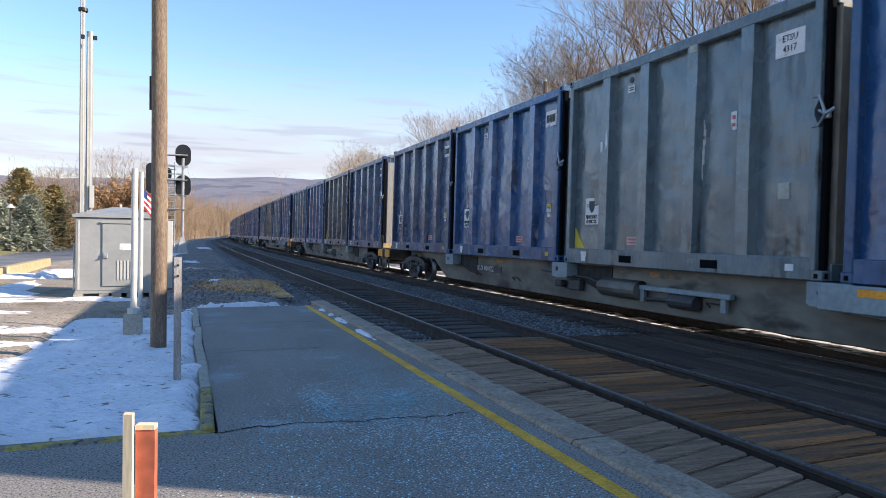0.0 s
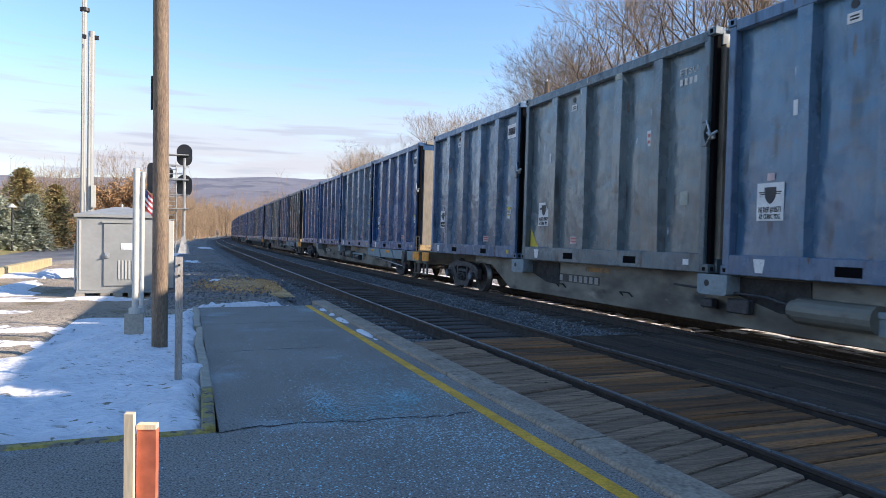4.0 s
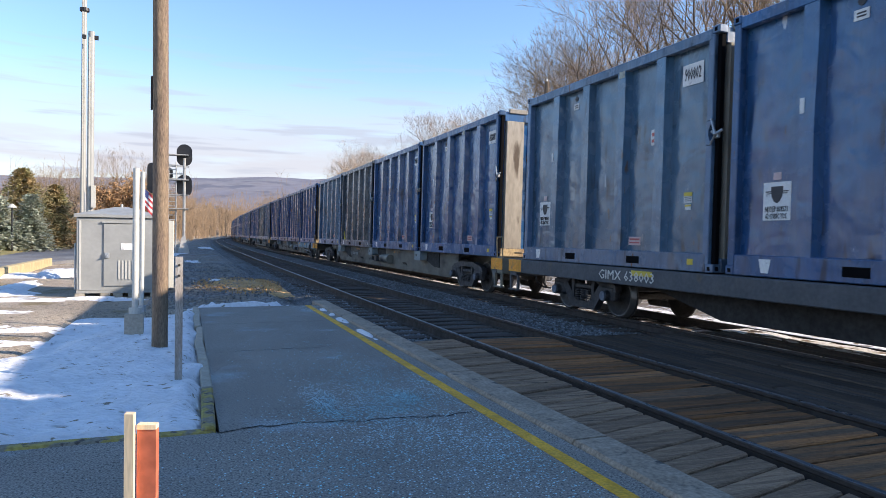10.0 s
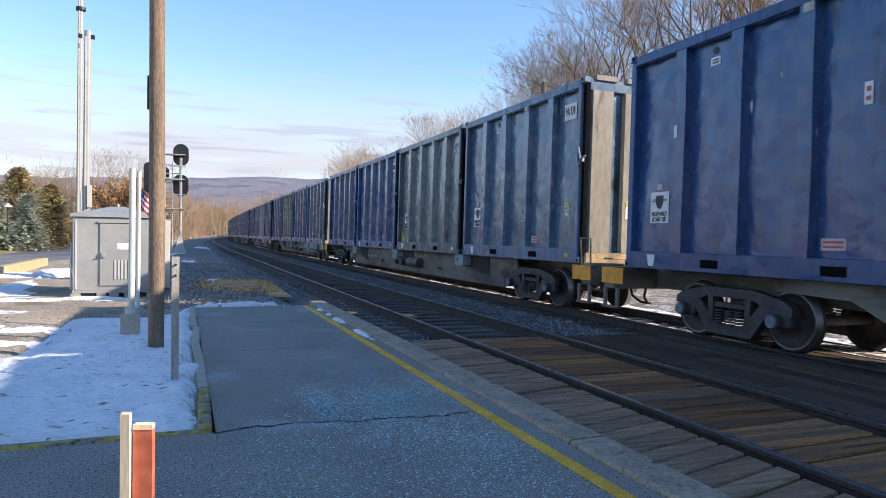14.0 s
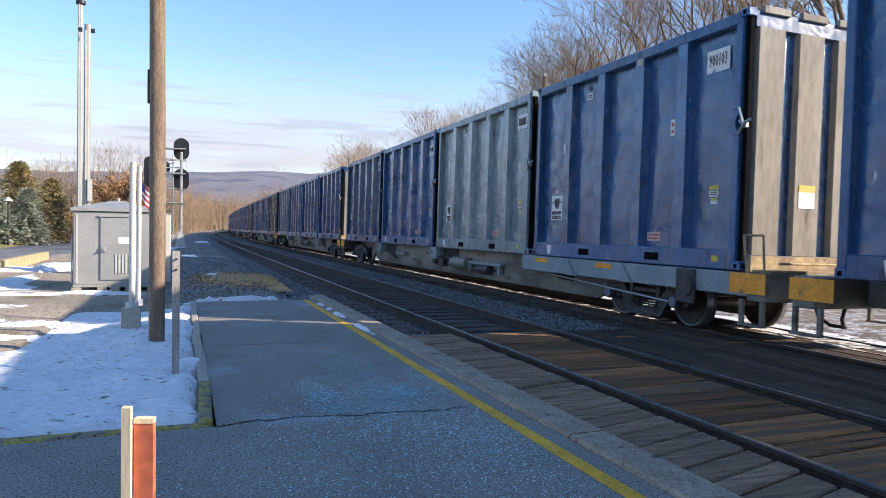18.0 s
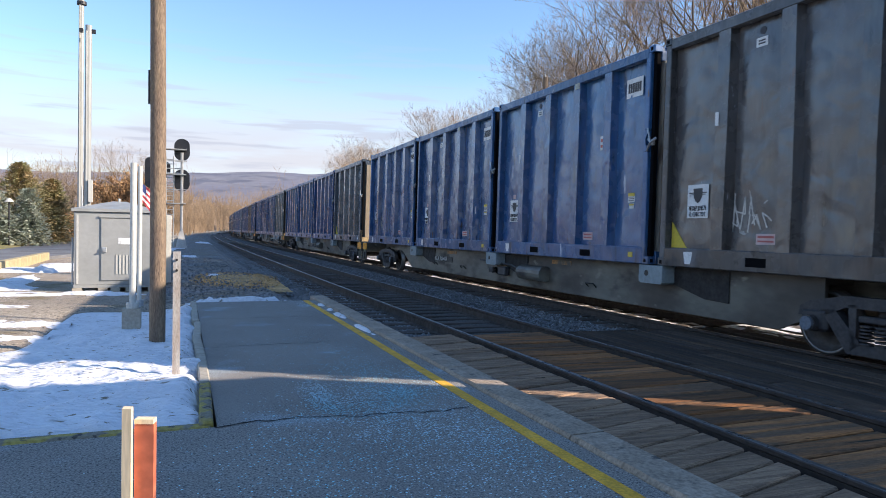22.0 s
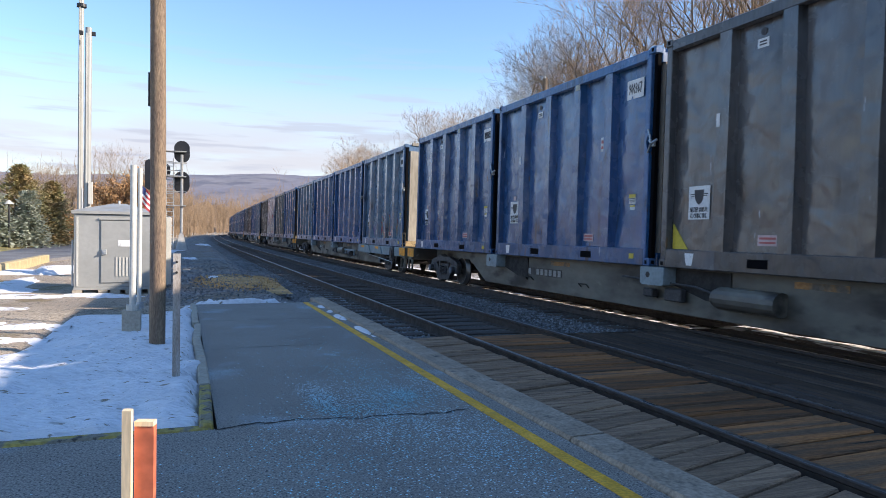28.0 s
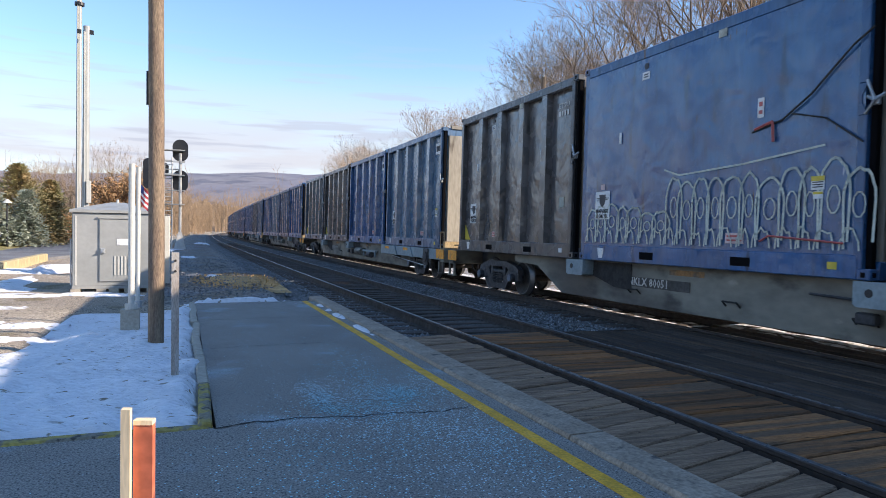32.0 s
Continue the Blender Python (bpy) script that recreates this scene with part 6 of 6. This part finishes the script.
def bare_tree(x, y, h, kind, turn=0, label="leafless tree with fine brown twigs in the sun", group="bare trees behind the train"):
    c = thing("bare_tree", label, "tree", group, at=Matrix.LocRotScale((x, y, ground_z(x, y) - 0.2), Euler((0, 0, radians(turn))), Vector((h / 16.0,) * 3)))
    t, w = TREES[kind]
    part("trunk", t, None, c)
    part("crown", w, None, c)
    return c


for i, (u, y, h) in enumerate(((23, 17.5, 17), (26, 20, 19), (30, 29, 21), (29, 35, 20), (26, 36, 18.5), (28, 43, 15.5), (31, 47, 15.5), (27, 49, 13), (29, 23, 20), (23.5, 25.5, 17), (27, 30, 19), (23, 34, 17), (28, 38, 19), (22.1, 41, 14.6), (25.5, 44, 15.0), (22.8, 47, 13.0), (25, 52, 12), (22, 55, 10), (24, 63, 14), (23, 68, 12), (26, 72, 12.5), (24, 99, 15.5), (25, 108, 15), (25, 118, 13), (30, 125, 12))):
    bare_tree(1.6 * u + bend(y)[0], 1.6 * y, 1.6 * h - 2.5, i % 4, 67 * i)
for i, (x, y, h) in enumerate(((35.5, 60, 20), (39, 66, 21), (42, 108, 20.5), (47, 113, 20), (37.5, 100, 17), (36, 150, 20.5), (43, 156, 20), (39, 152, 19))):
    bare_tree(x, y, h, (i + 2) % 4, 53 * i + 20)
for i, (x, y, h) in enumerate(((-12.3, 72, 8.3), (-10.7, 70, 8.0), (-9.3, 72, 8.0), (-6.3, 72, 10.2), (-5.0, 76, 8.6), (-3.6, 79, 8.2), (-7.9, 68, 7.6))):
    bare_tree(x, y, h, (i + 1) % 4, 41 * i, "leafless tree behind the lawn", "bare trees beyond the street")

# brush along the bank
rng = random.Random(4)
b = Build()
for i in range(2600):
    y = rng.uniform(24, 190)
    u = rng.uniform(30, 50)
    x = u + bend(y)[0]
    z = ground_z(x, y)
    p = Vector((x, y, z))
    for k in range(3):
        q = p + Vector((rng.uniform(-0.5, 0.5), rng.uniform(-0.5, 0.5), rng.uniform(0.8, 2.2)))
        b.tube(p, q, 0.02, 0.008, 3, caps=False)
tagged(new("brush", b.mesh("brush", M["twig"], False, False)), "bare brown brush on the bank", "brush", kind="stuff")

# far woods across the bend
b = Build()
for i in range(1150):
    y = rng.uniform(150, 300)
    u = rng.choice((rng.uniform(-75, -1.5), rng.uniform(-30, -1.5), rng.uniform(16, 60)))
    x = u + bend(y)[0]
    h = rng.uniform(8, 19)
    p = Vector((x, y, -0.3))
    t = p + Vector((rng.uniform(-0.5, 0.5), 0, h * 0.55))
    b.tube(p, t, 0.10, 0.05, 3, caps=False)
    for k in range(12):
        s = p.lerp(t, rng.uniform(0.25, 1.0))
        m = s + Vector((rng.uniform(-1.5, 1.5), rng.uniform(-0.8, 0.8), rng.uniform(1.0, h * 0.4)))
        b.tube(s, m, 0.035, 0.02, 3, caps=False)
        for q in range(3):
            b.tube(m, m + Vector((rng.uniform(-1.1, 1.1), rng.uniform(-0.6, 0.6), rng.uniform(0.4, 1.8))), 0.02, 0.010, 3, caps=False)
for i in range(620):
    y = rng.uniform(310, 430)
    x = rng.uniform(-10, 95) * y / 400
    h = rng.uniform(14, 24)
    p = Vector((x, y, -0.5))
    t = p + Vector((rng.uniform(-0.6, 0.6), 0, h * 0.6))
    b.tube(p, t, 0.16, 0.07, 3, caps=False)
    for k in range(9):
        q0 = p.lerp(t, rng.uniform(0.25, 1.0))
        m = q0 + Vector((rng.uniform(-2.0, 2.0), rng.uniform(-0.8, 0.8), rng.uniform(1.5, h * 0.4)))
        b.tube(q0, m, 0.06, 0.03, 3, caps=False)
        for q in range(2):
            b.tube(m, m + Vector((rng.uniform(-1.6, 1.6), 0, rng.uniform(0.6, 2.4))), 0.035, 0.015, 3, caps=False)
tagged(new("far_woods", b.mesh("far_woods", M["twig"], False, False)), "brown leafless woods across the bend", "woods", kind="stuff")


def oak(x, y, h, r, seed, mt):
    """A broad crown of many small clumps of withered leaves on bare limbs."""
    rg = random.Random(seed)
    c = thing("oak_tree", "broad tree holding withered orange-brown leaves", "tree", at=pose(x, y, ground_z(x, y)))
    b = Build().tube((0, 0, -0.3), (0, 0, h * 0.5), 0.22, 0.14, 8)
    tips = []
    for i in range(26):
        a, e = rg.uniform(0, 6.28), rg.uniform(0.15, 1.3)
        p = Vector((0, 0, h * rg.uniform(0.15, 0.5)))
        q = p + Vector((math.cos(a) * math.cos(e) * r, math.sin(a) * math.cos(e) * r, math.sin(e) * h * 0.5)) * rg.uniform(0.7, 1.0)
        b.tube(p, q, 0.06, 0.015, 4, caps=False)
        tips.append((p, q))
    part("trunk", b, M["bark"], c)
    b = Build()
    for i in range(5200):
        p, q = rg.choice(tips)
        s = p.lerp(q, rg.uniform(0.35, 1.05)) + Vector([rg.gauss(0, 0.32) for _ in range(3)])
        d1, d2 = Vector([rg.gauss(0, 1) for _ in range(3)]).normalized() * 0.10, Vector([rg.gauss(0, 1) for _ in range(3)]).normalized() * 0.10
        b.add([s - d1, s + d2, s + d1, s - d2], [(0, 1, 2, 3)])
    part("crown", b.mesh("crown", M[mt], False, False), None, c)


M["oak_leaf"] = mat("withered_oak_leaf", (0.46, 0.26, 0.11), 0.9, vary=0.3, scale=0.8, fine=6, tint=(0.34, 0.19, 0.09))
oak(-5.3, 66, 7.6, 3.0, 2, "oak_leaf")
oak(-3.6, 69, 7.0, 2.7, 5, "oak_leaf")


def conifer(x, y, h, r, seed, mt, label, broad=False):
    """A conifer: whorls of drooping boughs, each set with short needle sprays."""
    rg = random.Random(seed)
    c = thing("conifer", label, "tree", "evergreens on the lawn", at=pose(x, y, 0.0045 * (y - 33) + 0.15))
    part("trunk", Build().tube((0, 0, -0.2), (0, 0, h * 0.98), 0.16, 0.02, 8), M["bark"], c)
    b = Build()
    z = 0.25
    while z < h:
        f = 1 - z / h
        rr = r * (math.sin(math.pi * min(1.0, 0.30 + 0.68 * z / h)) ** 0.8 if broad else 0.12 + 0.9 * f ** 0.8) * rg.uniform(0.80, 1.12)
        n = 14 if broad else max(5, int(13 * f) + 4)
        for i in range(n):
            a = 6.283 * (i + rg.random()) / n
            l = rr * rg.uniform(0.65, 1.12)
            d = Vector((math.cos(a), math.sin(a), 0))
            for k in range(26):
                t = (k + rg.random()) / 26
                s = Vector((0, 0, z)) + d * l * t + Vector((rg.uniform(-0.1, 0.1), rg.uniform(-0.1, 0.1), -0.25 * l * t * t + rg.uniform(-0.14, 0.14)))
                w = 0.05 + 0.09 * (1 - abs(2 * t - 1.1)) * (0.5 + f)
                side = Vector((-d.y, d.x, 0)) * w * rg.uniform(0.6, 1.3)
                out = d * rg.uniform(0.07, 0.17) + Vector((rg.uniform(-0.07, 0.07), rg.uniform(-0.07, 0.07), rg.uniform(-0.06, 0.12)))
                b.add([s - side * 0.3, s + out - side + Vector((0, 0, -0.03)), s + out * 1.5, s + out + side + Vector((0, 0, -0.03)), s + side * 0.3], [(0, 1, 2), (0, 2, 4), (4, 2, 3)])
        z += 0.20 + 0.10 * f
    part("crown", b.mesh("crown", M[mt], False, False), None, c)


conifer(-10.9, 56.0, 5.6, 2.7, 1, "pine", "olive-green pine beside the lawn", True)
conifer(-9.2, 58.0, 4.6, 1.9, 6, "pine", "olive-brown pine beside the lawn", True)
conifer(-9.7, 52.0, 3.7, 1.8, 2, "spruce", "dark blue-green spruce beside the lawn")
conifer(-11.2, 50.5, 3.4, 2.0, 3, "spruce", "dark blue-green spruce beside the lawn")
conifer(-9.9, 60.5, 4.3, 1.7, 4, "spruce", "slim blue-green spruce beside the lawn")
conifer(-13.0, 54.0, 4.2, 2.0, 5, "spruce", "dark blue-green spruce beside the lawn")
oak(-9.1, 63.5, 2.6, 1.2, 9, "oak_leaf")

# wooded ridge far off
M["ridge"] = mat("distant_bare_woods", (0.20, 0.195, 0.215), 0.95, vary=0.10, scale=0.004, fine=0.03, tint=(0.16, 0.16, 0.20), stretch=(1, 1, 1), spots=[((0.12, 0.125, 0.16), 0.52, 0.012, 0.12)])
b = Build()


def ridge(u, w):
    x, y = -2600 + 4200 * u, 1500 + 1500 * w
    crest = 207 + 26 * noise.noise((x * 0.0011, 0.3, 0)) + 8 * noise.noise((x * 0.006, 2.0, 0)) + 0.018 * (x - 0)
    z = crest * math.sin(min(1.0, w * 1.25) * math.pi / 2) ** 1.4 + 5 * noise.noise((x * 0.012, y * 0.012, 5)) * w
    return (x, y, -6 + z)


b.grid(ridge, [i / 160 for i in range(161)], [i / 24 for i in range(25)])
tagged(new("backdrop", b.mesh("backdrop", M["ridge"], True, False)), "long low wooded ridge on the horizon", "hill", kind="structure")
M["field_woods"] = mat("distant_brown_woods", (0.34, 0.225, 0.13), 0.95, vary=0.4, scale=0.05, fine=0.8, tint=(0.25, 0.175, 0.115))
b = Build()
b.grid(lambda u, w: (-500 + 900 * u, 420 + 90 * w, -2 + (19 + 4.0 * noise.noise((u * 22, 0, 3)) + 2.5 * noise.noise((u * 260, w * 3, 3))) * math.sin(w * math.pi)), [i / 400 for i in range(401)], [i / 8 for i in range(9)])
tagged(new("backdrop_woods", b.mesh("backdrop_woods", M["field_woods"], False, False)), "distant brown treeline below the ridge", "woods", kind="structure")
# broken pole above the train
bp = thing("old_pole", "short grey timber pole among the trees", "pole")
part("shaft", Build().tube((24.5, 44.0, -0.5), (24.6, 44.0, 12.9), 0.2, 0.18, 10), M["pole"], bp)
part("insulator", Build().tube((24.6, 44.0, 12.9), (24.6, 44.0, 13.1), 0.06, 0.04, 8), M["white_pole"], bp)


motions()
